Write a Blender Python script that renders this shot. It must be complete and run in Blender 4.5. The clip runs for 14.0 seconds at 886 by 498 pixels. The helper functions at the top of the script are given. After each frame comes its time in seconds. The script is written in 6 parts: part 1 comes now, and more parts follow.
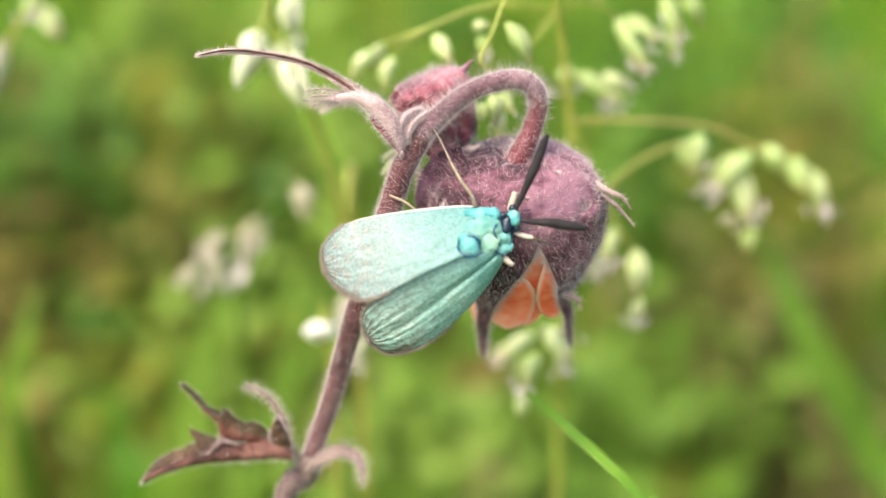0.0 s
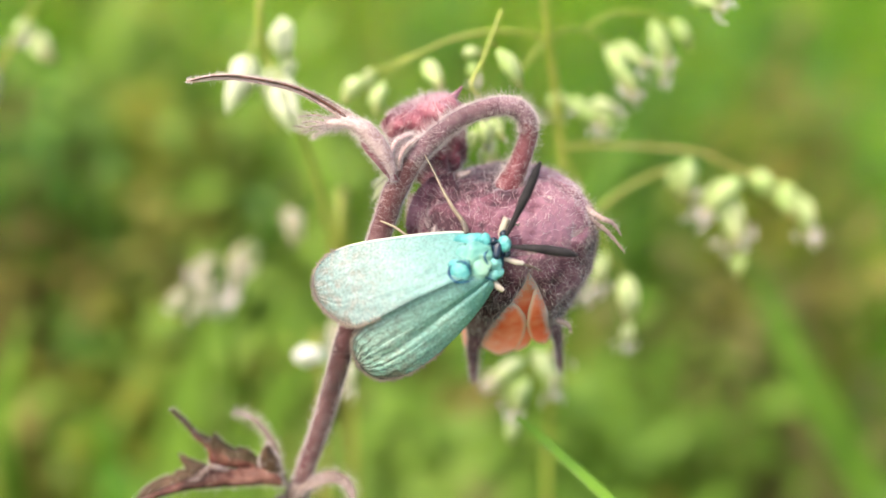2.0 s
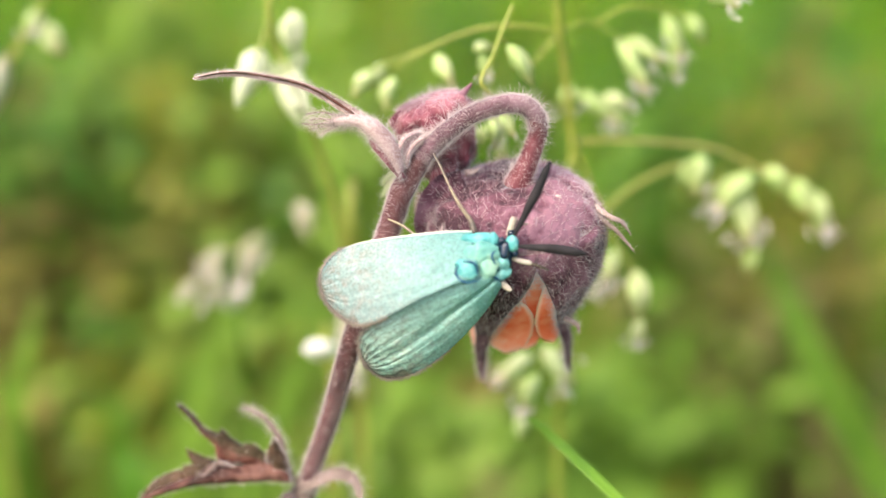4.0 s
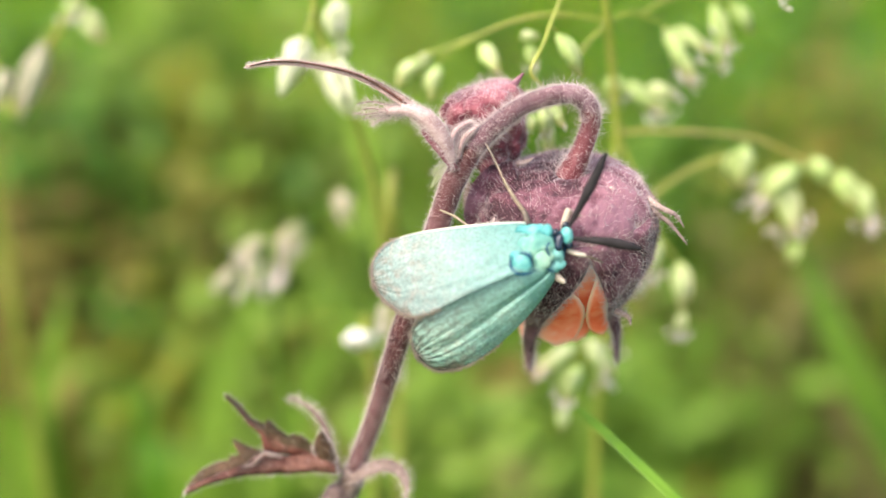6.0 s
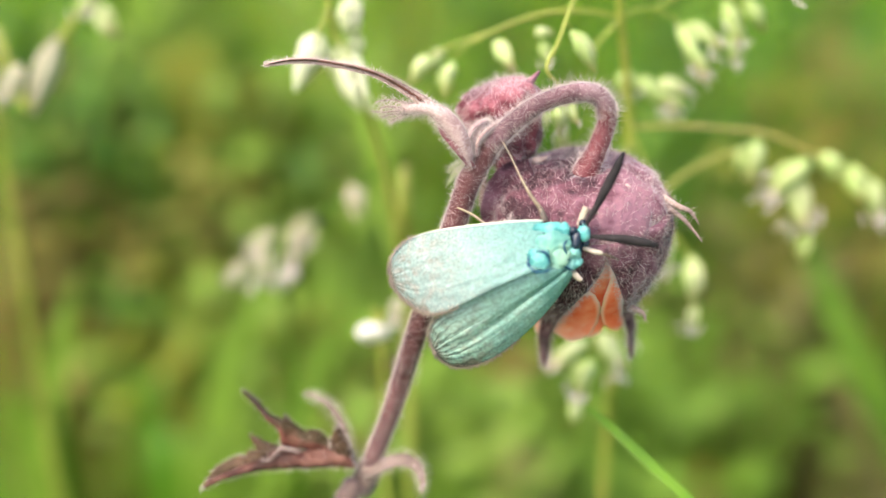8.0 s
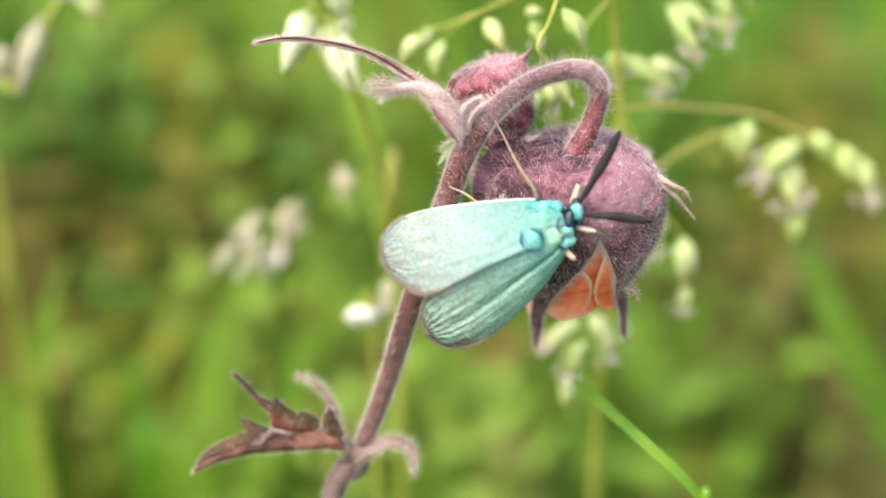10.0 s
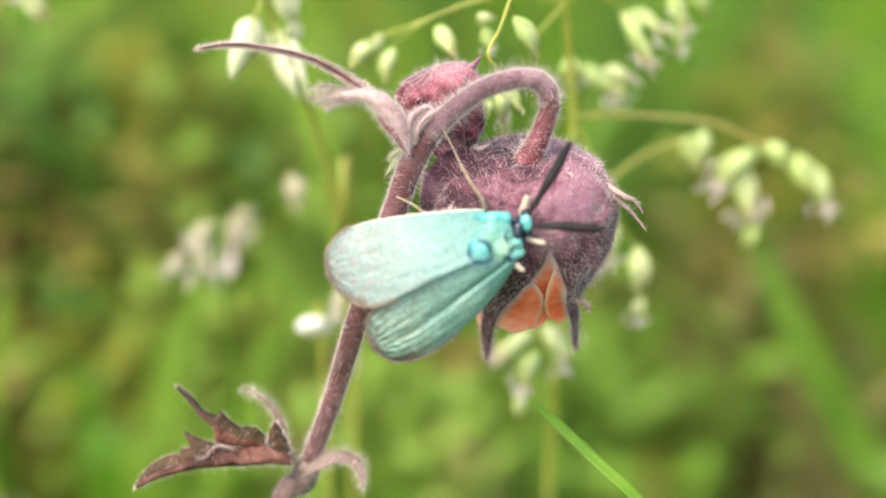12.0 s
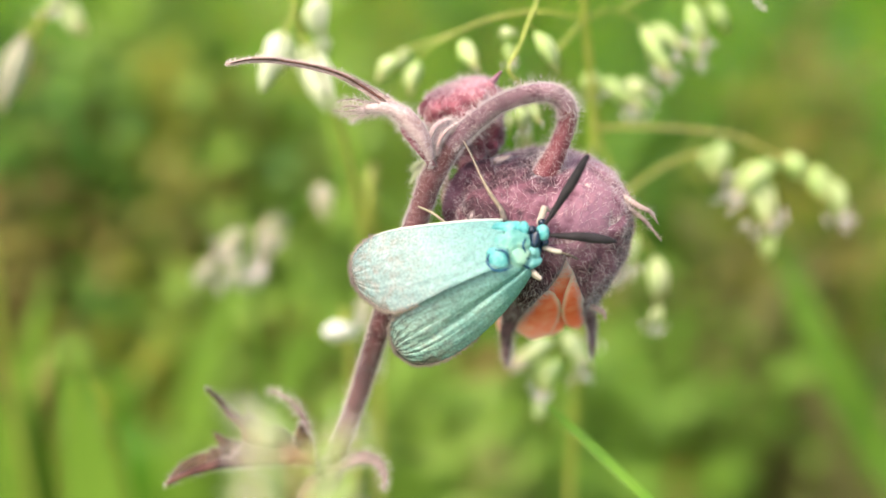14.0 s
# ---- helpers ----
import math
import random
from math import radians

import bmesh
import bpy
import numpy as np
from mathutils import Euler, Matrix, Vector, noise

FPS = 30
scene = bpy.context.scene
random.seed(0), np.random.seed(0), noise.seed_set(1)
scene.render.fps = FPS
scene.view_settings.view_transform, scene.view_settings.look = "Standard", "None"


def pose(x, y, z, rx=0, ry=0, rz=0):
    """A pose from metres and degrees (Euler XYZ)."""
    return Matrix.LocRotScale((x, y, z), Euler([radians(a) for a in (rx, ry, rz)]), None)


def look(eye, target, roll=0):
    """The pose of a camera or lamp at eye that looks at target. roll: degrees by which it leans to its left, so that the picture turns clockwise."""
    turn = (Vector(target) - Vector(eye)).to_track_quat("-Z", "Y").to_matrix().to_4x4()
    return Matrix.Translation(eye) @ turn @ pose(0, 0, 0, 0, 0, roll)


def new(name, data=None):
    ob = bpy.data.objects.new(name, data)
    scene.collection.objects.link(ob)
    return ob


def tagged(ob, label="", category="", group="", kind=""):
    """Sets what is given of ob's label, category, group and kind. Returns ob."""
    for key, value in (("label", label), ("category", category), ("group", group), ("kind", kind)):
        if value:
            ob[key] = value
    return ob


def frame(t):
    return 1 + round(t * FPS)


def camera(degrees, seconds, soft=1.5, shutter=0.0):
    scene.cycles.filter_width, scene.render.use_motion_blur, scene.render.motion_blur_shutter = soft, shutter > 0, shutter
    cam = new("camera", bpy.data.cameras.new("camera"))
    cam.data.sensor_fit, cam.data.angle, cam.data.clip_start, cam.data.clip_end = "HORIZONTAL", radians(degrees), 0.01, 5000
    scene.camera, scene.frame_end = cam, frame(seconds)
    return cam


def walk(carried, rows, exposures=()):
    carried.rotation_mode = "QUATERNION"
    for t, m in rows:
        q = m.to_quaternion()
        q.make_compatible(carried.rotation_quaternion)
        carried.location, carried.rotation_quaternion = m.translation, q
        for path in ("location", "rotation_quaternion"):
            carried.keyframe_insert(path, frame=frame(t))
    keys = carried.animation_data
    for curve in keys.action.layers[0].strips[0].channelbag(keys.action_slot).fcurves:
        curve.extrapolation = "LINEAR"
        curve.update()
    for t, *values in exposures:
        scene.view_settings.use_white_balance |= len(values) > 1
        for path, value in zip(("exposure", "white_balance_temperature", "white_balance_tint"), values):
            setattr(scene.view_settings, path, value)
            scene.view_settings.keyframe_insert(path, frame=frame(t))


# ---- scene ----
cam = camera(40, 14.0, soft=1.4)
cam.data.dof.use_dof = True
cam.data.dof.focus_distance = 0.099
cam.data.dof.aperture_fstop = 9.2
PATH = [
    (0.0, pose(0.00247, -0.09223, 0.34074, 65.683, 0.801, 0.347)),
    (0.5, pose(0.00291, -0.09188, 0.34019, 66.189, 0.489, 0.183)),
    (1.0, pose(0.00294, -0.09191, 0.34082, 66.654, 0.442, 0.187)),
    (1.5, pose(0.00342, -0.09206, 0.34125, 66.571, 0.814, 0.661)),
    (2.0, pose(0.00237, -0.09222, 0.34105, 66.717, 0.522, -0.075)),
    (2.5, pose(0.00333, -0.09151, 0.34154, 66.360, 0.512, 0.871)),
    (4.8, pose(0.00290, -0.09082, 0.34219, 65.802, 0.574, 0.828)),
    (5.0, pose(0.00173, -0.09063, 0.34081, 66.058, 0.472, 1.270)),
    (5.5, pose(0.00047, -0.09064, 0.34104, 65.966, 0.679, 1.592)),
    (6.0, pose(-0.00042, -0.09042, 0.34217, 65.234, 0.399, 1.283)),
    (6.5, pose(-0.00038, -0.09139, 0.34167, 65.251, 0.286, 1.258)),
    (7.0, pose(-0.00126, -0.09212, 0.34061, 65.294, 0.473, 1.847)),
    (7.5, pose(0.00063, -0.09148, 0.34119, 65.809, 0.633, 2.031)),
    (8.0, pose(-0.00196, -0.09061, 0.34345, 64.481, 0.371, 1.197)),
    (8.2, pose(-0.00070, -0.09150, 0.34173, 65.205, 0.568, 1.827)),
    (10.3, pose(-0.00365, -0.08965, 0.34261, 63.380, 0.098, -0.367)),
    (10.5, pose(-0.00487, -0.08806, 0.34719, 62.288, -1.085, -1.803)),
    (11.0, pose(-0.00373, -0.08919, 0.34490, 64.214, -0.854, -0.157)),
    (11.5, pose(-0.00537, -0.08806, 0.34496, 64.307, -0.533, -1.405)),
    (12.0, pose(-0.00098, -0.08831, 0.34204, 64.199, -0.431, -0.925)),
    (12.3, pose(0.00000, -0.08973, 0.34139, 62.026, -0.404, -1.022)),
    (12.5, pose(0.00024, -0.08943, 0.34169, 62.087, -0.502, -1.420)),
    (13.0, pose(0.00034, -0.09010, 0.34421, 63.693, -0.538, -1.387)),
    (13.5, pose(0.00011, -0.09080, 0.34422, 64.365, -0.432, -0.354)),
    (14.0, pose(-0.00000, -0.09127, 0.34354, 64.540, -0.096, 0.626)),
]
walk(cam, PATH, exposures=[(0, 1.48, 6850, 10), (14, 1.48, 6850, 10)])

# ---- world and light: a bright overcast day ----
world = bpy.data.worlds.new("overcast_sky")
scene.world = world
world.use_nodes = True
sky = world.node_tree.nodes.new("ShaderNodeTexSky")
sky.sky_type, sky.sun_disc = "NISHITA", False
sky.sun_elevation, sky.sun_rotation = radians(58), radians(-128)
sky.air_density, sky.dust_density, sky.ozone_density = 1.0, 6.0, 1.0
bg_node = world.node_tree.nodes["Background"]
bg_node.inputs["Strength"].default_value = 0.185
world.node_tree.links.new(sky.outputs["Color"], bg_node.inputs["Color"])
sun = new("sun", bpy.data.lights.new("sun", "SUN"))
sun.data.energy, sun.data.angle, sun.data.color = 0.65, radians(25), (1.0, 0.96, 0.9)
sun.matrix_world = look((-0.45, -0.35, 1.0), (0, 0, 0))

# ---- a local frame in millimetres: u to the side, v up along the view, w towards the viewer ----
TILT = radians(25)
AXES = Matrix(((1, 0, 0), (0, math.sin(TILT), -math.cos(TILT)), (0, math.cos(TILT), math.sin(TILT))))
ORIGIN = Vector((0, 0, 0.30))
UP = AXES.transposed() @ Vector((0, 0, 1))


def at(p):
    """A place in the world from millimetres in the local frame."""
    return ORIGIN + AXES @ Vector(p) * 0.001


def way(p):
    """A direction in the world from one in the local frame."""
    return (AXES @ Vector(p)).normalized()


def on_ground(p):
    """The local point straight under p on the ground."""
    return tuple(Vector(p) - UP * (at(p).z * 1000 + 2))


# ---- materials ----
def material(name, colours, scale=800, rough=0.55, bump=0.15, leafy=0.0, metal=0.0, detail=6, coat=0.0, vary=0.0, island=0.0, stretch=(1, 1, 1), sheen=0.0, spec=0.5, contrast=1.0):
    """Colour from two scales of noise through a ramp, with a fine relief; leafy mixes in light that comes through."""
    m = bpy.data.materials.new(name)
    m.use_nodes = True
    nt = m.node_tree
    n, link = nt.nodes, nt.links.new
    bsdf, out = n["Principled BSDF"], n["Material Output"]
    tc, mp = n.new("ShaderNodeTexCoord"), n.new("ShaderNodeMapping")
    mp.inputs["Scale"].default_value = stretch
    link(tc.outputs["Object"], mp.inputs["Vector"])
    big, small = n.new("ShaderNodeTexNoise"), n.new("ShaderNodeTexNoise")
    big.inputs["Scale"].default_value, small.inputs["Scale"].default_value = scale * 0.3, scale * 2.0
    big.inputs["Detail"].default_value, small.inputs["Detail"].default_value = 3, detail
    for t in (big, small):
        link(mp.outputs["Vector"], t.inputs["Vector"])
    mix = n.new("ShaderNodeMath")
    mix.operation = "MULTIPLY_ADD"
    link(small.outputs["Fac"], mix.inputs[0])
    mix.inputs[1].default_value = 0.6
    half = n.new("ShaderNodeMath")
    half.operation = "MULTIPLY_ADD"
    link(big.outputs["Fac"], half.inputs[0])
    half.inputs[1].default_value, half.inputs[2].default_value = 1.1, -0.35
    link(half.outputs[0], mix.inputs[2])
    value = mix.outputs[0]
    for amount, source in ((vary, "ShaderNodeObjectInfo"), (island, "ShaderNodeNewGeometry")):
        if amount:
            src, add = n.new(source), n.new("ShaderNodeMath")
            add.operation = "MULTIPLY_ADD"
            link(src.outputs["Random" if vary and source == "ShaderNodeObjectInfo" else "Random Per Island"], add.inputs[0])
            add.inputs[1].default_value = amount
            sub = n.new("ShaderNodeMath")
            sub.operation = "SUBTRACT"
            link(value, sub.inputs[0])
            sub.inputs[1].default_value = amount / 2
            link(sub.outputs[0], add.inputs[2])
            value = add.outputs[0]
    ramp = n.new("ShaderNodeValToRGB")
    while len(ramp.color_ramp.elements) < len(colours):
        ramp.color_ramp.elements.new(0.5)
    for k, c in enumerate(colours):
        e = ramp.color_ramp.elements[k]
        e.position, e.color = 0.5 + (0.56 * k / max(1, len(colours) - 1) - 0.28) / contrast, (*c, 1)
    link(value, ramp.inputs["Fac"])
    link(ramp.outputs["Color"], bsdf.inputs["Base Color"])
    bsdf.inputs["Roughness"].default_value, bsdf.inputs["Metallic"].default_value = rough, metal
    bsdf.inputs["Coat Weight"].default_value = coat
    bsdf.inputs["Specular IOR Level"].default_value = spec
    bsdf.inputs["Sheen Weight"].default_value, bsdf.inputs["Sheen Roughness"].default_value = sheen, 0.3
    if bump:
        b = n.new("ShaderNodeBump")
        b.inputs["Strength"].default_value, b.inputs["Distance"].default_value = bump, 0.3 / scale
        link(small.outputs["Fac"], b.inputs["Height"])
        link(b.outputs["Normal"], bsdf.inputs["Normal"])
    if leafy:
        tl, ms = n.new("ShaderNodeBsdfTranslucent"), n.new("ShaderNodeMixShader")
        link(ramp.outputs["Color"], tl.inputs["Color"])
        ms.inputs["Fac"].default_value = leafy
        link(bsdf.outputs[0], ms.inputs[1])
        link(tl.outputs[0], ms.inputs[2])
        link(ms.outputs[0], out.inputs["Surface"])
    return m


def wing_material(name, scales, bare, vein, front=0.0):
    """Green scales with a metallic lustre, fine dark veins along the wing and a brownish fringe; the map runs along and across the wing."""
    m = material(name, scales, scale=1100, rough=0.55, bump=0.2, metal=0.15, coat=0.0)
    nt = m.node_tree
    n, link = nt.nodes, nt.links.new
    bsdf = n["Principled BSDF"]
    base = bsdf.inputs["Base Color"].links[0].from_socket
    uv = n.new("ShaderNodeUVMap")
    uv.uv_map = "wing"
    xyz = n.new("ShaderNodeSeparateXYZ")
    link(uv.outputs["UV"], xyz.inputs[0])
    fine = n.new("ShaderNodeTexNoise")
    fine.inputs["Scale"].default_value, fine.inputs["Detail"].default_value = 14, 8
    link(uv.outputs["UV"], fine.inputs["Vector"])
    edge = n.new("ShaderNodeMath")
    edge.operation = "MULTIPLY_ADD"
    link(fine.outputs["Fac"], edge.inputs[0])
    edge.inputs[1].default_value = 0.16
    hem = n.new("ShaderNodeMapRange")
    hem.inputs["From Min"].default_value, hem.inputs["From Max"].default_value = 0.5, 0.68
    link(xyz.outputs["X"], hem.inputs["Value"])
    side = n.new("ShaderNodeMath")
    side.operation = "MULTIPLY"
    link(hem.outputs[0], side.inputs[0])
    link(xyz.outputs["Y"], side.inputs[1])
    rim = n.new("ShaderNodeMath")
    rim.operation = "MAXIMUM"
    link(side.outputs[0], rim.inputs[0])
    link(xyz.outputs["X"], rim.inputs[1])
    link(rim.outputs[0], edge.inputs[2])
    fringe = n.new("ShaderNodeMapRange")
    fringe.inputs["From Min"].default_value, fringe.inputs["From Max"].default_value, fringe.inputs["To Max"].default_value = 0.9, 1.05, 0.9
    link(edge.outputs[0], fringe.inputs["Value"])
    mix1 = n.new("ShaderNodeMixRGB")
    mix1.inputs["Color2"].default_value = (0.1, 0.07, 0.05, 1)
    link(fringe.outputs[0], mix1.inputs["Fac"])
    # light painted in: the colour brightens towards the front edge by the amount front
    ahead, pale = n.new("ShaderNodeMapRange"), n.new("ShaderNodeMixRGB")
    ahead.inputs["From Min"].default_value, ahead.inputs["From Max"].default_value, ahead.inputs["To Min"].default_value, ahead.inputs["To Max"].default_value = 0.1, 0.6, front, 0.0
    link(xyz.outputs["Y"], ahead.inputs["Value"])
    pale.inputs["Color2"].default_value = (0.27, 0.4, 0.345, 1)
    link(ahead.outputs[0], pale.inputs["Fac"])
    link(base, pale.inputs["Color1"])
    link(pale.outputs[0], mix1.inputs["Color1"])
    # flecks of bare brown membrane between the scales
    fleck = n.new("ShaderNodeTexNoise")
    fleck.inputs["Scale"].default_value, fleck.inputs["Detail"].default_value = 1700, 8
    where = n.new("ShaderNodeTexCoord")
    link(where.outputs["Object"], fleck.inputs["Vector"])
    fl = n.new("ShaderNodeMapRange")
    fl.inputs["From Min"].default_value, fl.inputs["From Max"].default_value, fl.inputs["To Max"].default_value = 0.44, 0.68, 0.85
    link(fleck.outputs["Fac"], fl.inputs["Value"])
    far = n.new("ShaderNodeMath")
    far.operation = "MULTIPLY"
    link(fl.outputs[0], far.inputs[0])
    link(xyz.outputs["X"], far.inputs[1])
    mix2 = n.new("ShaderNodeMixRGB")
    mix2.inputs["Color2"].default_value = bare
    link(far.outputs[0], mix2.inputs["Fac"])
    link(mix1.outputs[0], mix2.inputs["Color1"])
    # veins fan out along the wing
    bent = n.new("ShaderNodeMath")
    bent.operation = "MULTIPLY_ADD"
    link(fine.outputs["Fac"], bent.inputs[0])
    bent.inputs[1].default_value = 0.2
    link(xyz.outputs["Y"], bent.inputs[2])
    wave = n.new("ShaderNodeMath")
    wave.operation = "MULTIPLY"
    link(bent.outputs[0], wave.inputs[0])
    wave.inputs[1].default_value = 9.0
    tri = n.new("ShaderNodeMath")
    tri.operation = "PINGPONG"
    link(wave.outputs[0], tri.inputs[0])
    tri.inputs[1].default_value = 0.5
    line = n.new("ShaderNodeMapRange")
    line.inputs["From Min"].default_value, line.inputs["From Max"].default_value, line.inputs["To Min"].default_value, line.inputs["To Max"].default_value = 0.05, 0.3, vein, 0.0
    link(tri.outputs[0], line.inputs["Value"])
    reach = n.new("ShaderNodeMapRange")
    reach.inputs["From Min"].default_value, reach.inputs["From Max"].default_value = 0.3, 0.75
    link(xyz.outputs["X"], reach.inputs["Value"])
    grow = n.new("ShaderNodeMath")
    grow.operation = "MULTIPLY"
    link(line.outputs[0], grow.inputs[0])
    link(reach.outputs[0], grow.inputs[1])
    mix3 = n.new("ShaderNodeMixRGB")
    mix3.inputs["Color2"].default_value = (0.012, 0.022, 0.018, 1)
    link(grow.outputs[0], mix3.inputs["Fac"])
    root = n.new("ShaderNodeMapRange")
    root.inputs["From Min"].default_value, root.inputs["From Max"].default_value, root.inputs["To Min"].default_value, root.inputs["To Max"].default_value = 0.0, 0.55, 0.55, 0.0
    link(xyz.outputs["X"], root.inputs["Value"])
    mix4 = n.new("ShaderNodeMixRGB")
    mix4.inputs["Color2"].default_value = (0.07, 0.28, 0.25, 1)
    link(root.outputs[0], mix4.inputs["Fac"])
    link(mix2.outputs[0], mix4.inputs["Color1"])
    link(mix4.outputs[0], mix3.inputs["Color1"])
    # single scales glint and darken
    speck = n.new("ShaderNodeTexNoise")
    speck.inputs["Scale"].default_value, speck.inputs["Detail"].default_value = 5200, 3
    link(where.outputs["Object"], speck.inputs["Vector"])
    sp = n.new("ShaderNodeMapRange")
    sp.inputs["From Min"].default_value, sp.inputs["From Max"].default_value, sp.inputs["To Min"].default_value, sp.inputs["To Max"].default_value = 0.3, 0.7, 0.72, 1.3
    link(speck.outputs["Fac"], sp.inputs["Value"])
    mix5 = n.new("ShaderNodeMixRGB")
    mix5.blend_type = "MULTIPLY"
    mix5.inputs["Fac"].default_value = 1.0
    link(mix3.outputs[0], mix5.inputs["Color1"])
    link(sp.outputs[0], mix5.inputs["Color2"])
    link(mix5.outputs[0], bsdf.inputs["Base Color"])
    return m


M_STEM = material("hairy_stem", [(0.0604, 0.0291, 0.0376), (0.1347, 0.0706, 0.0851), (0.2508, 0.1552, 0.1761)], scale=600, rough=0.6, bump=0.3, sheen=1.0, spec=0.2, contrast=1.4, stretch=(1, 1, 0.5))
M_STEM_LOW = material("red_brown_stem", [(0.0294, 0.0117, 0.0126), (0.076, 0.027, 0.0279), (0.1377, 0.063, 0.0648)], scale=700, rough=0.6, bump=0.2, sheen=1.0, spec=0.2)
M_STEM_RED = material("red_stem", [(0.045, 0.009, 0.012), (0.11, 0.026, 0.032), (0.2, 0.085, 0.095)], scale=520, rough=0.6, bump=0.4, sheen=0.9, spec=0.2, contrast=1.6, stretch=(1, 1, 0.35))
M_CALYX = material("calyx", [(0.032, 0.011, 0.017), (0.112, 0.0433, 0.061), (0.2296, 0.114, 0.144)], scale=520, rough=0.65, bump=0.8, sheen=0.5, spec=0.2, contrast=1.8)
M_BUD = material("red_bud", [(0.082, 0.0165, 0.0262), (0.181, 0.0516, 0.068), (0.278, 0.124, 0.143)], scale=700, rough=0.55, bump=0.7, sheen=0.6, spec=0.2, contrast=1.6)
M_PETAL = material("petal", [(0.95, 0.18, 0.08), (1.0, 0.33, 0.2), (1.0, 0.56, 0.41)], scale=420, rough=0.5, bump=0.25, leafy=0.3, contrast=1.5, spec=0.25)

def petal_edges(m):
    """A paler rim and fine veins on a petal; the map runs from its foot to its lip and across it."""
    n, link = m.node_tree.nodes, m.node_tree.links.new
    ramp = n["Color Ramp"]
    targets = [l.to_socket for l in ramp.outputs["Color"].links]
    uv, xyz = n.new("ShaderNodeUVMap"), n.new("ShaderNodeSeparateXYZ")
    uv.uv_map = "petal"
    link(uv.outputs["UV"], xyz.inputs[0])
    fold = n.new("ShaderNodeMath")
    fold.operation = "PINGPONG"
    link(xyz.outputs["Y"], fold.inputs[0])
    fold.inputs[1].default_value = 0.5
    side = n.new("ShaderNodeMapRange")
    side.inputs["From Min"].default_value, side.inputs["From Max"].default_value, side.inputs["To Min"].default_value, side.inputs["To Max"].default_value = 0.01, 0.08, 1.0, 0.0
    link(fold.outputs[0], side.inputs["Value"])
    lip = n.new("ShaderNodeMapRange")
    lip.inputs["From Min"].default_value, lip.inputs["From Max"].default_value, lip.inputs["To Max"].default_value = 0.93, 1.0, 0.8
    link(xyz.outputs["X"], lip.inputs["Value"])
    both = n.new("ShaderNodeMath")
    both.operation = "MAXIMUM"
    link(side.outputs[0], both.inputs[0])
    link(lip.outputs[0], both.inputs[1])
    mix = n.new("ShaderNodeMixRGB")
    mix.inputs["Color2"].default_value = (0.95, 0.7, 0.56, 1)
    link(both.outputs[0], mix.inputs["Fac"])
    link(ramp.outputs["Color"], mix.inputs["Color1"])
    for t in targets:
        link(mix.outputs[0], t)


petal_edges(M_PETAL)
M_LEAF = material("bract_leaf", [(0.028, 0.02, 0.009), (0.08, 0.032, 0.02), (0.17, 0.065, 0.05)], scale=700, rough=0.6, bump=0.5, leafy=0.15, spec=0.2, contrast=1.5)


def leaf_shades(m):
    """The folded leaf is red along its keel and dark olive towards its toothed margin, with pale veins; the map runs along and across it."""
    n, link = m.node_tree.nodes, m.node_tree.links.new
    ramp = n["Color Ramp"]
    targets = [l.to_socket for l in ramp.outputs["Color"].links]
    uv, xyz = n.new("ShaderNodeUVMap"), n.new("ShaderNodeSeparateXYZ")
    uv.uv_map = "leaf"
    link(uv.outputs["UV"], xyz.inputs[0])
    patch = n.new("ShaderNodeTexNoise")
    patch.inputs["Scale"].default_value, patch.inputs["Detail"].default_value = 5, 6
    link(uv.outputs["UV"], patch.inputs["Vector"])
    add = n.new("ShaderNodeMath")
    add.operation = "ADD"
    link(xyz.outputs["Y"], add.inputs[0])
    link(patch.outputs["Fac"], add.inputs[1])
    span = n.new("ShaderNodeMapRange")
    span.inputs["From Min"].default_value, span.inputs["From Max"].default_value, span.inputs["To Max"].default_value = 0.8, 1.05, 0.85
    link(add.outputs[0], span.inputs["Value"])
    olive = n.new("ShaderNodeMixRGB")
    olive.inputs["Color2"].default_value = (0.03, 0.027, 0.01, 1)
    link(span.outputs[0], olive.inputs["Fac"])
    link(ramp.outputs["Color"], olive.inputs["Color1"])
    tip = n.new("ShaderNodeMapRange")
    tip.inputs["From Min"].default_value, tip.inputs["From Max"].default_value, tip.inputs["To Max"].default_value = 0.62, 0.85, 0.6
    link(xyz.outputs["X"], tip.inputs["Value"])
    grey = n.new("ShaderNodeMixRGB")
    grey.inputs["Color2"].default_value = (0.045, 0.036, 0.03, 1)
    link(tip.outputs[0], grey.inputs["Fac"])
    link(olive.outputs[0], grey.inputs["Color1"])
    for t in targets:
        link(grey.outputs[0], t)


M_BLADE_LEAF = material("toothed_leaf", [(0.0359, 0.0132, 0.0079), (0.0897, 0.0281, 0.019), (0.1704, 0.0619, 0.0475)], scale=700, rough=0.65, bump=0.6, leafy=0.1, spec=0.2, contrast=1.5)
leaf_shades(M_BLADE_LEAF)
M_LEAF_RED = material("red_leaf", [(0.026, 0.0105, 0.007), (0.066, 0.023, 0.016), (0.13, 0.058, 0.042)], scale=420, rough=0.6, bump=0.8, leafy=0.1, spec=0.25, contrast=2.0)
M_LEAF_OLIVE = material("olive_leaf", [(0.026, 0.016, 0.006), (0.055, 0.031, 0.013), (0.105, 0.055, 0.029)], scale=600, rough=0.6, bump=0.6, leafy=0.1, spec=0.25, contrast=1.4)
M_PALE = material("pale_bract", [(0.28, 0.165, 0.16), (0.5, 0.36, 0.345), (0.68, 0.55, 0.53)], scale=700, rough=0.6, bump=0.35, leafy=0.2, sheen=0.4, spec=0.2)
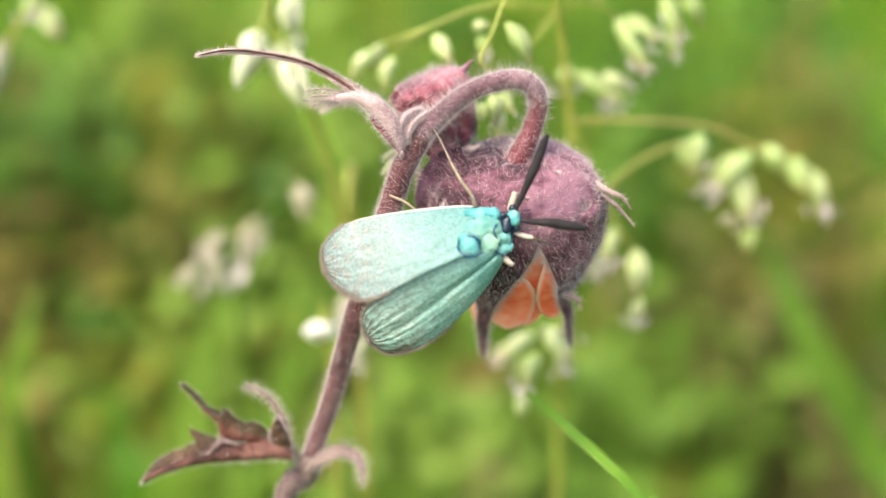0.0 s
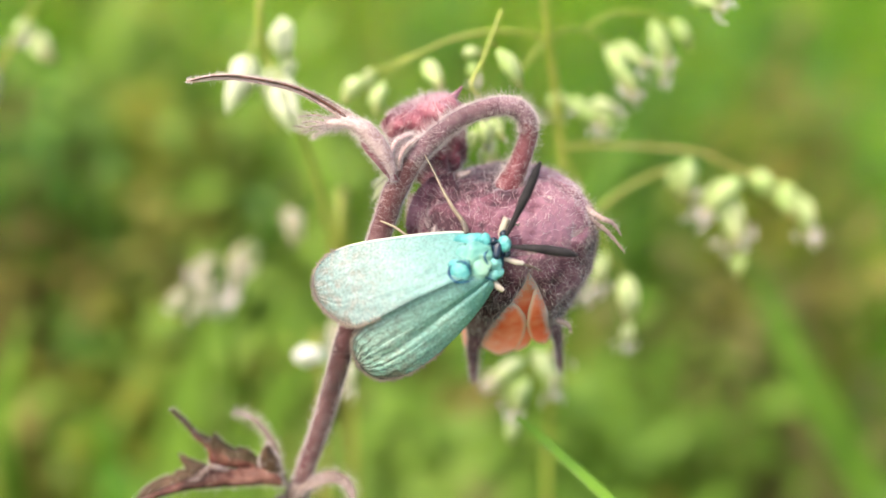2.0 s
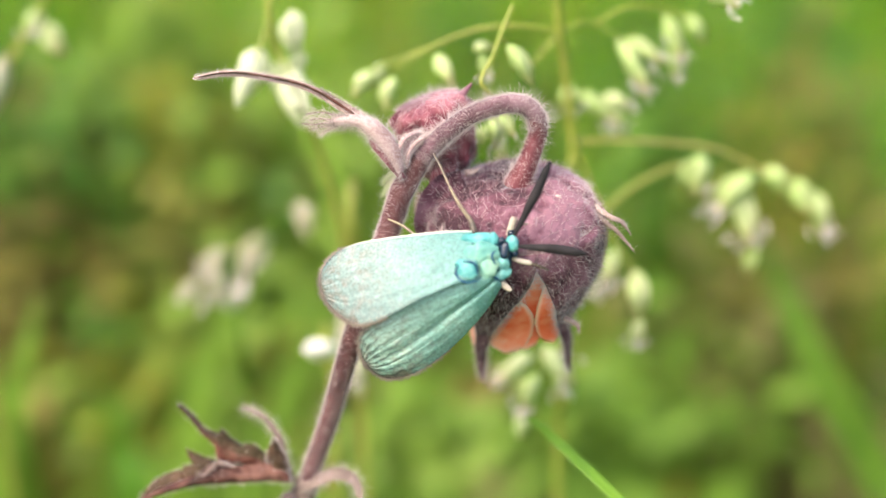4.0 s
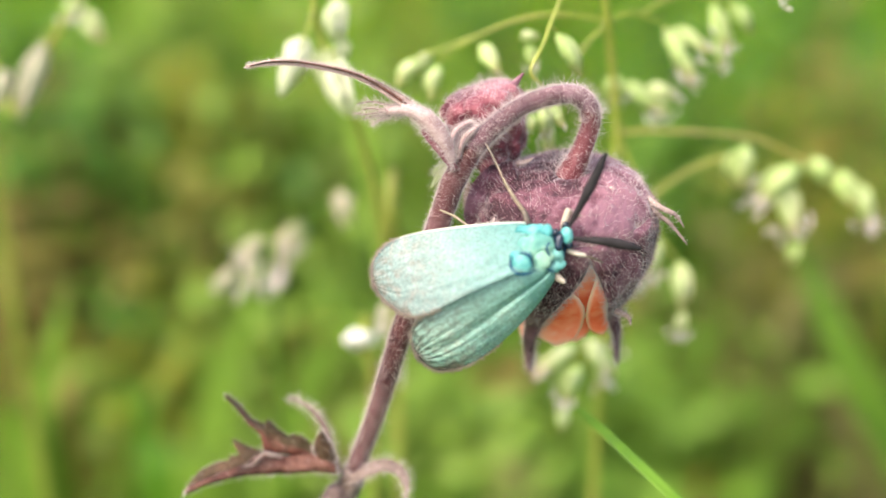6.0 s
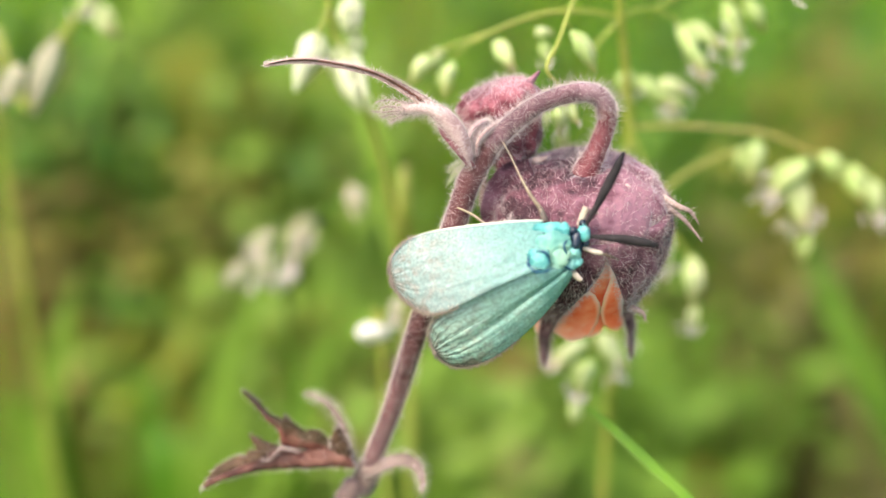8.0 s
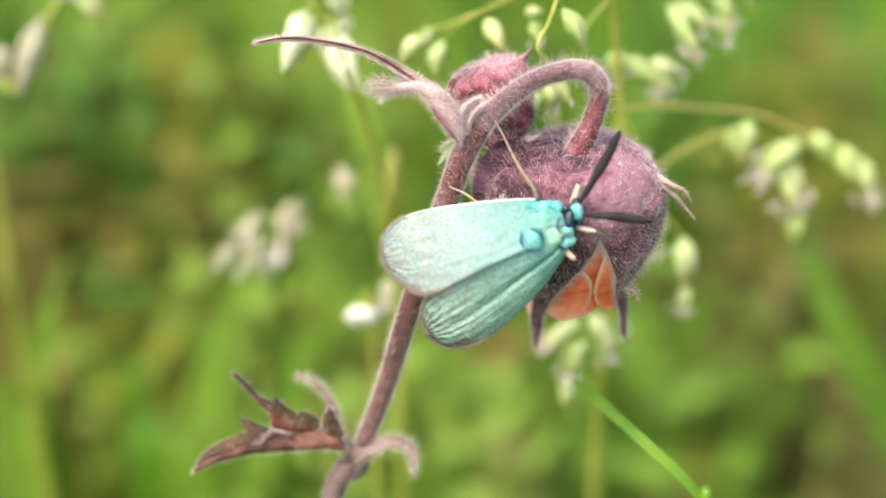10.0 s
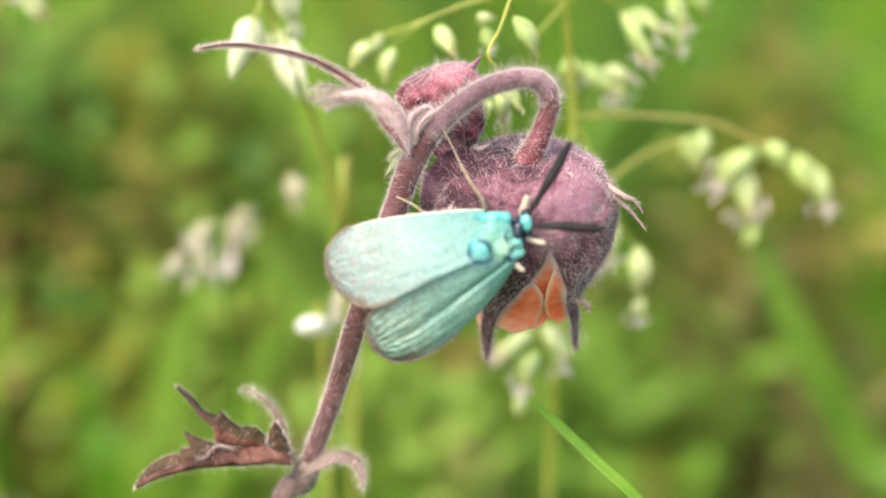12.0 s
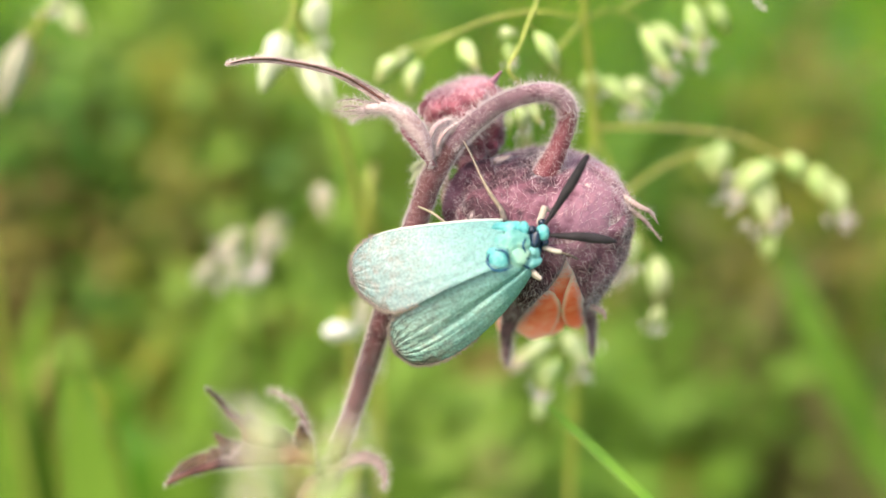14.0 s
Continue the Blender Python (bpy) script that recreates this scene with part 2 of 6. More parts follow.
M_SHEATH = material("pale_stem", [(0.1, 0.07, 0.056), (0.18, 0.13, 0.11), (0.28, 0.215, 0.19)], scale=900, rough=0.6, bump=0.4, sheen=0.6, spec=0.2, contrast=1.4)
M_STALK = material("grey_brown_stalk", [(0.0675, 0.0462, 0.042), (0.135, 0.0924, 0.084), (0.2295, 0.168, 0.154)], scale=900, rough=0.65, bump=0.25, spec=0.2, sheen=0.2)
M_BRACT = material("grey_brown_bract", [(0.1053, 0.0754, 0.0681), (0.2738, 0.1989, 0.1762), (0.5476, 0.429, 0.3804)], scale=900, rough=0.65, bump=0.4, spec=0.2, stretch=(0.35, 1, 1))
M_PLUMP = material("whitish_spikelet", [(0.36, 0.48, 0.16), (0.56, 0.64, 0.34), (0.74, 0.76, 0.56)], scale=300, rough=0.5, bump=0.2, leafy=0.4, vary=0.2)
M_HAIR = material("plant_hair", [(0.72, 0.62, 0.6), (0.85, 0.78, 0.76)], scale=400, rough=0.5, bump=0, leafy=0.4)
M_DOWN = material("fine_down", [(0.3, 0.17, 0.18), (0.5, 0.35, 0.35)], scale=400, rough=0.5, bump=0, leafy=0.4)
M_WING = wing_material("green_wing_scales", [(0.083, 0.135, 0.128), (0.122, 0.188, 0.175), (0.168, 0.222, 0.208)], (0.17, 0.145, 0.125, 1), 0.16)
# same scales as M_WING; the lower wing's different light is painted into these colours
M_WING_PAINTED_LIGHT = wing_material("wing_scales_painted_light", [(0.09, 0.2, 0.165), (0.165, 0.3, 0.24), (0.25, 0.37, 0.295)], (0.14, 0.115, 0.09, 1), 0.75, 0.75)
M_FRINGE = material("brown_fringe", [(0.169, 0.1365, 0.1105), (0.351, 0.2925, 0.2405)], scale=2000, rough=0.7, bump=0.2)
M_THORAX = material("turquoise_scales", [(0.011, 0.11, 0.176), (0.055, 0.297, 0.308), (0.242, 0.462, 0.33)], scale=700, rough=0.45, bump=0.8, metal=0.3, contrast=1.6)
M_DEEP = material("deep_blue_scales", [(0.003, 0.02, 0.06), (0.008, 0.06, 0.13), (0.03, 0.16, 0.2)], scale=1300, rough=0.4, bump=0.6, metal=0.3)
M_EYE = material("dark_blue_eye", [(0.004, 0.006, 0.012), (0.01, 0.03, 0.06)], scale=2000, rough=0.25, bump=0.2)
M_ANTENNA = material("black_antenna", [(0.012, 0.011, 0.012), (0.03, 0.027, 0.028)], scale=2500, rough=0.75, bump=0.6, spec=0.1)
M_LEG = material("pale_leg", [(0.3, 0.25, 0.19), (0.5, 0.44, 0.36)], scale=1500, rough=0.5, bump=0.3)
M_LEG_MID = material("buff_leg", [(0.13, 0.1, 0.06), (0.3, 0.25, 0.17)], scale=1500, rough=0.5, bump=0.3)
M_NOTUM = material("pale_green_scales", [(0.045, 0.2, 0.18), (0.12, 0.32, 0.26), (0.24, 0.42, 0.31)], scale=700, rough=0.6, bump=0.5, metal=0.1, contrast=1.6)
M_TEGULA = material("cyan_scales", [(0.014, 0.16, 0.17), (0.06, 0.31, 0.3), (0.2, 0.46, 0.42)], scale=700, rough=0.6, bump=0.5, metal=0.1, contrast=1.6)
M_COSTA = material("cream_wing_edge", [(0.36, 0.4, 0.33), (0.55, 0.58, 0.5)], scale=1500, rough=0.6, bump=0.2)
M_LEG_DARK = material("brown_leg", [(0.06, 0.05, 0.04), (0.22, 0.16, 0.11)], scale=1500, rough=0.5, bump=0.3)
M_SPIKELET = material("grass_spikelet", [(0.27, 0.42, 0.09), (0.42, 0.56, 0.18), (0.6, 0.66, 0.36)], scale=350, rough=0.5, bump=0.2, leafy=0.35, vary=0.25)


def bronze_tips(m):
    """The scales of a spikelet turn from green to whitish and bronze towards their tips, along the spikelet's own z."""
    n, link = m.node_tree.nodes, m.node_tree.links.new
    ramp = n["Color Ramp"]
    targets = [l.to_socket for l in ramp.outputs["Color"].links]
    tc, xyz = n.new("ShaderNodeTexCoord"), n.new("ShaderNodeSeparateXYZ")
    link(tc.outputs["Object"], xyz.inputs[0])
    grain = n.new("ShaderNodeTexNoise")
    grain.inputs["Scale"].default_value = 900
    link(tc.outputs["Object"], grain.inputs["Vector"])
    add = n.new("ShaderNodeMath")
    add.operation = "MULTIPLY_ADD"
    link(grain.outputs["Fac"], add.inputs[0])
    add.inputs[1].default_value = -0.0022
    link(xyz.outputs["Z"], add.inputs[2])
    span = n.new("ShaderNodeMapRange")
    span.inputs["From Min"].default_value, span.inputs["From Max"].default_value, span.inputs["To Max"].default_value = -0.0036, -0.0062, 0.7
    link(add.outputs[0], span.inputs["Value"])
    mix = n.new("ShaderNodeMixRGB")
    mix.inputs["Color2"].default_value = (0.48, 0.29, 0.17, 1)
    link(span.outputs[0], mix.inputs["Fac"])
    link(ramp.outputs["Color"], mix.inputs["Color1"])
    for t in targets:
        link(mix.outputs[0], t)


bronze_tips(M_SPIKELET)
M_PINKISH = material("pinkish_spikelet", [(0.3036, 0.2835, 0.153), (0.46, 0.42, 0.288), (0.5888, 0.588, 0.414)], scale=300, rough=0.55, bump=0.2, leafy=0.35, vary=0.25)
M_TIP = material("spikelet_tip", [(0.58, 0.48, 0.45), (0.78, 0.73, 0.68), (0.7, 0.61, 0.6)], scale=600, rough=0.6, bump=0.2, leafy=0.35, vary=0.3)
M_CULM = material("grass_culm", [(0.1806, 0.234, 0.0276), (0.2762, 0.312, 0.0478), (0.3612, 0.3432, 0.0828)], scale=300, rough=0.45, bump=0.1, leafy=0.1)
M_STRAW_GREEN = material("ochre_branch", [(0.28, 0.25, 0.06), (0.42, 0.36, 0.1), (0.5, 0.4, 0.16)], scale=300, rough=0.5, bump=0.1, leafy=0.1)
M_BLADE = material("grass_blade", [(0.0485, 0.1394, 0.0081), (0.0808, 0.205, 0.0121), (0.1211, 0.246, 0.0243)], scale=250, rough=0.4, bump=0.15, leafy=0.35, vary=0.3, spec=0.3)
M_SHOOT = material("fresh_shoot", [(0.08, 0.195, 0.006), (0.125, 0.27, 0.012), (0.17, 0.31, 0.022)], scale=250, rough=0.4, bump=0.15, leafy=0.3)
M_LIME = material("lime_blade", [(0.122, 0.2296, 0.022), (0.1952, 0.336, 0.038), (0.2623, 0.3864, 0.07)], scale=100, rough=0.45, bump=0.15, leafy=0.4, vary=0.3, spec=0.3)
M_DULL = material("dull_blade", [(0.0603, 0.1367, 0.0109), (0.1004, 0.2014, 0.0164), (0.1339, 0.2258, 0.0274)], scale=100, rough=0.45, bump=0.15, leafy=0.35, vary=0.3, spec=0.3)
M_MID = material("mid_green_leaf", [(0.0975, 0.207, 0.019), (0.15, 0.2932, 0.03), (0.2063, 0.345, 0.05)], scale=100, rough=0.5, bump=0.15, leafy=0.45, vary=0.15, spec=0.3)
M_OCHRE = material("yellowing_leaf", [(0.117, 0.1482, 0.0103), (0.1888, 0.2171, 0.0171), (0.2525, 0.2574, 0.0308)], scale=100, rough=0.55, bump=0.15, leafy=0.35, vary=0.3, spec=0.3)
M_RUST = material("rusty_leaf", [(0.09, 0.055, 0.012), (0.15, 0.09, 0.02), (0.19, 0.125, 0.032)], scale=100, rough=0.6, bump=0.15, leafy=0.25, vary=0.2, spec=0.3)
M_BROWN = material("brown_dead_leaf", [(0.077, 0.0784, 0.0132), (0.1495, 0.1389, 0.0231), (0.2265, 0.2016, 0.0396)], scale=100, rough=0.65, bump=0.15, leafy=0.2, vary=0.2, spec=0.3)
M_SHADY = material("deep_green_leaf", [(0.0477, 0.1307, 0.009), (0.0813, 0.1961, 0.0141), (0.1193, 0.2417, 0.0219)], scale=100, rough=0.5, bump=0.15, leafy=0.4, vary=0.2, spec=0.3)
M_TAN = material("tan_dead_leaf", [(0.09, 0.0875, 0.0242), (0.138, 0.1313, 0.0385), (0.192, 0.1688, 0.055)], scale=100, rough=0.65, bump=0.15, leafy=0.25, vary=0.2, spec=0.3)
M_STRAW = material("dry_straw", [(0.26, 0.15, 0.06), (0.45, 0.29, 0.12), (0.55, 0.4, 0.2)], scale=300, rough=0.6, bump=0.2, vary=0.2)
M_MEADOW = material("meadow_grass", [(0.0416, 0.1381, 0.0056), (0.0971, 0.2757, 0.0103), (0.1733, 0.3722, 0.0149), (0.291, 0.4411, 0.0281), (0.208, 0.1655, 0.0375)], scale=50, rough=0.5, bump=0, leafy=0.55, island=0.5, spec=0.25)
M_HERB = material("herb_leaf", [(0.046, 0.168, 0.0069), (0.1076, 0.3218, 0.012), (0.1996, 0.4583, 0.0197), (0.3541, 0.5507, 0.0446), (0.2774, 0.2292, 0.0397)], scale=50, rough=0.5, bump=0, leafy=0.55, island=0.5, spec=0.25)
M_LITTER = material("dry_litter", [(0.096, 0.06, 0.022), (0.24, 0.156, 0.055), (0.36, 0.264, 0.11)], scale=20, rough=0.7, bump=0, leafy=0.15, island=0.7, spec=0.3)
M_SOIL = material("mossy_soil", [(0.03, 0.045, 0.0104), (0.0525, 0.0975, 0.0156), (0.09, 0.1125, 0.026)], scale=40, rough=0.9, bump=0.5)
M_WHITE = material("white_petal", [(0.78, 0.78, 0.7), (0.85, 0.85, 0.8)], scale=500, rough=0.5, bump=0.1, leafy=0.25)


# ---- mesh helpers ----
GRAIN = random.Random(11)
BASES = {}


def thing(name, base, label, category, group=""):
    """An Empty at the local point base, to carry parts."""
    ob = tagged(new(name), label, category, group)
    ob.empty_display_size = 0.005
    ob.location = at(base)
    BASES[ob.name] = ob.location.copy()
    return ob


def finish(name, bm, mat, smooth=True):
    me = bpy.data.meshes.new(name)
    bmesh.ops.recalc_face_normals(bm, faces=bm.faces[:])
    for f in bm.faces:
        f.smooth = smooth
    bm.to_mesh(me)
    bm.free()
    me.materials.append(mat)
    return me


def part(name, bm, mat, parent, label="", kind="", smooth=True):
    """One mesh, given in world metres, under a thing or a part of it."""
    top = parent
    while top.parent:
        top = top.parent
    bmesh.ops.translate(bm, verts=bm.verts[:], vec=-BASES[top.name])
    ob = new(name, finish(name, bm, mat, smooth))
    ob.parent = parent
    return tagged(ob, label, kind=kind)


def spline(points, steps=6):
    """A smooth line through the points (tuples of any length)."""
    p = [np.array(q, float) for q in points]
    p = [2 * p[0] - p[1], *p, 2 * p[-1] - p[-2]]
    out = []
    for i in range(1, len(p) - 2):
        for k in range(steps):
            t = k / steps
            a, b, c, d = p[i - 1], p[i], p[i + 1], p[i + 2]
            out.append(0.5 * (2 * b + (c - a) * t + (2 * a - 5 * b + 4 * c - d) * t * t + (3 * b - a - 3 * c + d) * t**3))
    out.append(p[-2])
    return out


def tube(bm, points, radii, seg=10, steps=6, flat=1.0, rough=0.0):
    """A round stalk through local points, with radii in millimetres; rough makes it uneven."""
    line = [Vector(q) for q in spline(points, steps)]
    n = len(line)
    rad = np.interp(np.linspace(0, 1, n), np.linspace(0, 1, len(radii)), radii)
    side = Vector((0, 0, 1))
    rings = []
    for i, p in enumerate(line):
        tan = (line[min(i + 1, n - 1)] - line[max(i - 1, 0)]).normalized()
        side = (side - tan * side.dot(tan)).normalized()
        other = tan.cross(side)
        ring = []
        for k in range(seg):
            a = 2 * math.pi * k / seg
            r = rad[i] * (1 + rough * noise.noise(p * 0.9 + Vector((math.cos(a), math.sin(a), 0))))
            ring.append(bm.verts.new(at(p + side * (r * math.cos(a) * flat) + other * (r * math.sin(a)))))
        rings.append(ring)
    for a, b in zip(rings, rings[1:]):
        for k in range(seg):
            bm.faces.new((a[k], a[(k + 1) % seg], b[(k + 1) % seg], b[k]))
    bm.faces.new(rings[0][::-1])
    bm.faces.new(rings[-1])
    return bm


def ellipsoid(bm, centre, axis, r_long, r_wide, r_high=None, rings=8, seg=12, lumpy=0.0):
    """A rounded body at a local point, long along axis."""
    z = Vector(axis).normalized()
    x = z.cross(Vector((0, 0, 1))).normalized() if abs(z.z) < 0.95 else Vector((1, 0, 0))
    y = z.cross(x)
    r_high = r_high or r_wide
    c = Vector(centre)
    grid = []
    for i in range(1, rings):
        t = math.pi * i / rings
        row = []
        for k in range(seg):
            a = 2 * math.pi * k / seg
            q = z * (r_long * math.cos(t)) + x * (r_wide * math.sin(t) * math.cos(a)) + y * (r_high * math.sin(t) * math.sin(a))
            q *= 1 + lumpy * noise.noise(q * 1.7 + c)
            row.append(bm.verts.new(at(c + q)))
        grid.append(row)
    for a, b in zip(grid, grid[1:]):
        for k in range(seg):
            bm.faces.new((a[k], a[(k + 1) % seg], b[(k + 1) % seg], b[k]))
    for row, sgn in ((grid[0], 1), (grid[-1], -1)):
        tip = bm.verts.new(at(c + z * r_long * sgn))
        for k in range(seg):
            bm.faces.new((row[k], row[(k + 1) % seg], tip) if sgn < 0 else (row[(k + 1) % seg], row[k], tip))
    return bm


def sheet(bm, rows, thick, uv=None):
    """A thin closed body from a grid of local points, rows of equal length; thick in millimetres."""
    grid = [[Vector(p) for p in row] for row in rows]
    nr, nc = len(grid), len(grid[0])
    top, low = [], []
    for i in range(nr):
        a, b = [], []
        for j in range(nc):
            du = grid[i][min(j + 1, nc - 1)] - grid[i][max(j - 1, 0)]
            dv = grid[min(i + 1, nr - 1)][j] - grid[max(i - 1, 0)][j]
            nrm = du.cross(dv)
            nrm = nrm.normalized() if nrm.length > 1e-9 else Vector((0, 0, 1))
            edge = 0.35 if i in (0, nr - 1) or j in (0, nc - 1) else 1.0
            a.append(bm.verts.new(at(grid[i][j] + nrm * thick * edge / 2)))
            b.append(bm.verts.new(at(grid[i][j] - nrm * thick * edge / 2)))
        top.append(a)
        low.append(b)
    layer = bm.loops.layers.uv.new(uv) if uv else None
    for g, flip in ((top, False), (low, True)):
        for i in range(nr - 1):
            for j in range(nc - 1):
                ids = [(i, j), (i, j + 1), (i + 1, j + 1), (i + 1, j)]
                if flip:
                    ids.reverse()
                f = bm.faces.new([g[r][c] for r, c in ids])
                if layer:
                    for lp, (r, c) in zip(f.loops, ids):
                        lp[layer].uv = (r / (nr - 1), c / (nc - 1))
    rim = [(0, j) for j in range(nc)] + [(i, nc - 1) for i in range(1, nr)] + [(nr - 1, j) for j in range(nc - 2, -1, -1)] + [(i, 0) for i in range(nr - 2, 0, -1)]
    for (r, c), (r2, c2) in zip(rim, rim[1:] + rim[:1]):
        f = bm.faces.new((top[r][c], low[r][c], low[r2][c2], top[r2][c2]))
        f.select = True
        if layer:
            for lp, q in zip(f.loops, ((r, c), (r, c), (r2, c2), (r2, c2))):
                lp[layer].uv = (q[0] / (nr - 1), q[1] / (nc - 1))
    return bm


def along(points, n):
    """n points at even steps along the straight pieces between the points."""
    p = [Vector(q) for q in points]
    far = np.concatenate([[0], np.cumsum([(b - a).length for a, b in zip(p, p[1:])])])
    return [Vector([float(np.interp(d, far, [q[k] for q in p])) for k in range(3)]) for d in np.linspace(0, far[-1], n)]


def between(lower, upper, n=40, across=7, belly=0.3, ruffle=0.12):
    """A grid of points between two edges of a leaf, both from its foot to its tip; belly bows it towards the viewer."""
    rows = []
    for k, (a, b) in enumerate(zip(along(lower, n), along(upper, n))):
        rows.append([a.lerp(b, j / (across - 1)) + Vector((0, 0, belly * math.sin(math.pi * j / (across - 1)) + ruffle * noise.noise(Vector((k * 0.23, j * 0.7, belly * 9))))) for j in range(across)])
    return rows


def fuzz(bm, count, length, rng, radius=0.010, lean=(0, 0, 0), spread=0.6, out=None, rim=False):
    """Fine tapered hairs, in millimetres, scattered over the faces of bm (world metres)."""
    out, count, length = out or bmesh.new(), int(count * 2.2), length * 1.2
    faces = [f for f in bm.faces if f.select or not rim]
    area = np.cumsum([f.calc_area() for f in faces])
    pull = AXES @ Vector(lean)
    bm.normal_update()
    verts, polys = [], []
    for _ in range(count):
        f = faces[int(np.searchsorted(area, rng.random() * area[-1]))]
        co = [v.co for v in f.verts]
        if len(co) == 4:
            u, v = rng.random(), rng.random()
            p = co[0].lerp(co[1], u).lerp(co[3].lerp(co[2], u), v)
        else:
            wts = [rng.expovariate(1.0) for _ in co]
            p = sum((c * k for c, k in zip(co, wts)), Vector()) / sum(wts)
        d = (f.normal + pull + Vector((rng.gauss(0, 1), rng.gauss(0, 1), rng.gauss(0, 1))) * spread * 0.5).normalized()
        ln, r = length * rng.uniform(0.35, 1.15) * 0.001, radius * 0.001
        x = d.orthogonal().normalized()
        y = d.cross(x)
        bend = Vector((rng.gauss(0, 1), rng.gauss(0, 1), rng.gauss(0, 1))) * ln * 0.12
        base = [out.verts.new(p + x * r * math.cos(a) + y * r * math.sin(a)) for a in (0, 2.1, 4.2)]
        mid = [out.verts.new(p + d * ln * 0.55 + bend + (x * math.cos(a) + y * math.sin(a)) * r * 0.7) for a in (0, 2.1, 4.2)]
        tip = out.verts.new(p + d * ln)
        for k in range(3):
            out.faces.new((base[k], base[(k + 1) % 3], mid[(k + 1) % 3], mid[k]))
            out.faces.new((mid[k], mid[(k + 1) % 3], tip))
    return out


def down(bm, short, long, length, rng):
    """A dense coat of short upright hairs with some long ones among them."""
    out = fuzz(bm, int(short * 1.3), 0.27, rng, radius=0.0055, spread=0.12)
    return fuzz(bm, long, length, rng, spread=0.5, out=out)


def blade(bm, points, width, facing=(0, 0, 1), fold=0.25, steps=6, shape=(0.7, 1, 0.9, 0.6, 0.05), thick=0.12):
    """A grass leaf through local points, keeled along its middle."""
    line = [Vector(q) for q in spline(points, steps)]
    n = len(line)
    wid = np.interp(np.linspace(0, 1, n), np.linspace(0, 1, len(shape)), shape) * width / 2
    rows = []
    for i, p in enumerate(line):
        tan = (line[min(i + 1, n - 1)] - line[max(i - 1, 0)]).normalized()
        side = tan.cross(Vector(facing)).normalized()
        nrm = side.cross(tan)
        rows.append([p + side * (wid[i] * k) + nrm * (abs(k) * fold * wid[i]) for k in (-1, -0.5, 0, 0.5, 1)])
    return sheet(bm, rows, thick)


# ---- the ground and the meadow ----
def ground():
    bm = bmesh.new()
    n, last = 64, None
    radii = [0.0, 0.1, 0.2, 0.35, 0.55, 0.8, 1.2, 2, 4, 10, 40, 200, 1500]
    for r in radii:
        if r == 0:
            last = [bm.verts.new((0, 0, 0))]
            continue
        ring = []
        for k in range(n):
            a = 2 * math.pi * k / n
            x, y = r * math.cos(a), r * math.sin(a)
            z = 0.012 * noise.noise(Vector((x * 6, y * 6, 0))) + 0.02 * noise.noise(Vector((x, y, 3))) if r < 100 else 0
            ring.append(bm.verts.new((x, y, z)))
        for k in range(n):
            if len(last) == 1:
                bm.faces.new((last[0], ring[k], ring[(k + 1) % n]))
            else:
                bm.faces.new((last[k], ring[k], ring[(k + 1) % n], last[(k + 1) % n]))
        last = ring
    ob = new("ground", finish("ground", bm, M_SOIL))
    return tagged(ob, "mossy dark soil of a meadow under the grass", "ground", kind="structure")


def meadow(name, mat, label, count, tall, wide, rng, lying=0.0, near=0.06, far=2.6, wedge=True, crowd=1.6):
    """Many grass leaves rooted in the ground, as one mesh."""
    verts, polys = [], []
    for _ in range(count):
        r = near + (far - near) * rng.random() ** crowd
        a = radians(90) + rng.gauss(0, 0.55) if wedge else rng.uniform(0, 2 * math.pi)
        x, y = r * math.cos(a), r * math.sin(a)
        h = tall * rng.uniform(0.4, 1.1)
        if wedge and y < 0.22:
            h = min(h, 0.16)
        wd = wide * rng.uniform(0.5, 1.3) / 2
        turn = rng.uniform(0, 2 * math.pi)
        out = rng.uniform(0.25, 1.1) * h + lying * h * 2
        if lying:
            h *= 0.15
        sx, sy = -math.sin(turn) * wd, math.cos(turn) * wd
        twist = rng.uniform(-0.8, 0.8)
        b = len(verts)
        for k, (up, along, thin) in enumerate(((-0.03, 0, 0.8), (0.4, 0.12, 1.0), (0.78, 0.45, 0.7), (0.95 - 0.25 * (out > 0.4 * h), 1.0, 0.05))):
            c, s = math.cos(twist * k), math.sin(twist * k)
            px, py = x + math.cos(turn) * out * along, y + math.sin(turn) * out * along
            dx, dy = (sx * c - sy * s) * thin, (sx * s + sy * c) * thin
            z0 = 0.03 * lying + h * up
            verts += [(px - dx, py - dy, z0), (px + dx, py + dy, z0)]
            if k:
                i = b + 2 * k
                polys.append((i - 2, i - 1, i + 1, i))
    me = bpy.data.meshes.new(name)
    me.from_pydata(verts, [], polys)
    me.materials.append(mat)
    return tagged(new(name, me), label, "grass", kind="stuff")


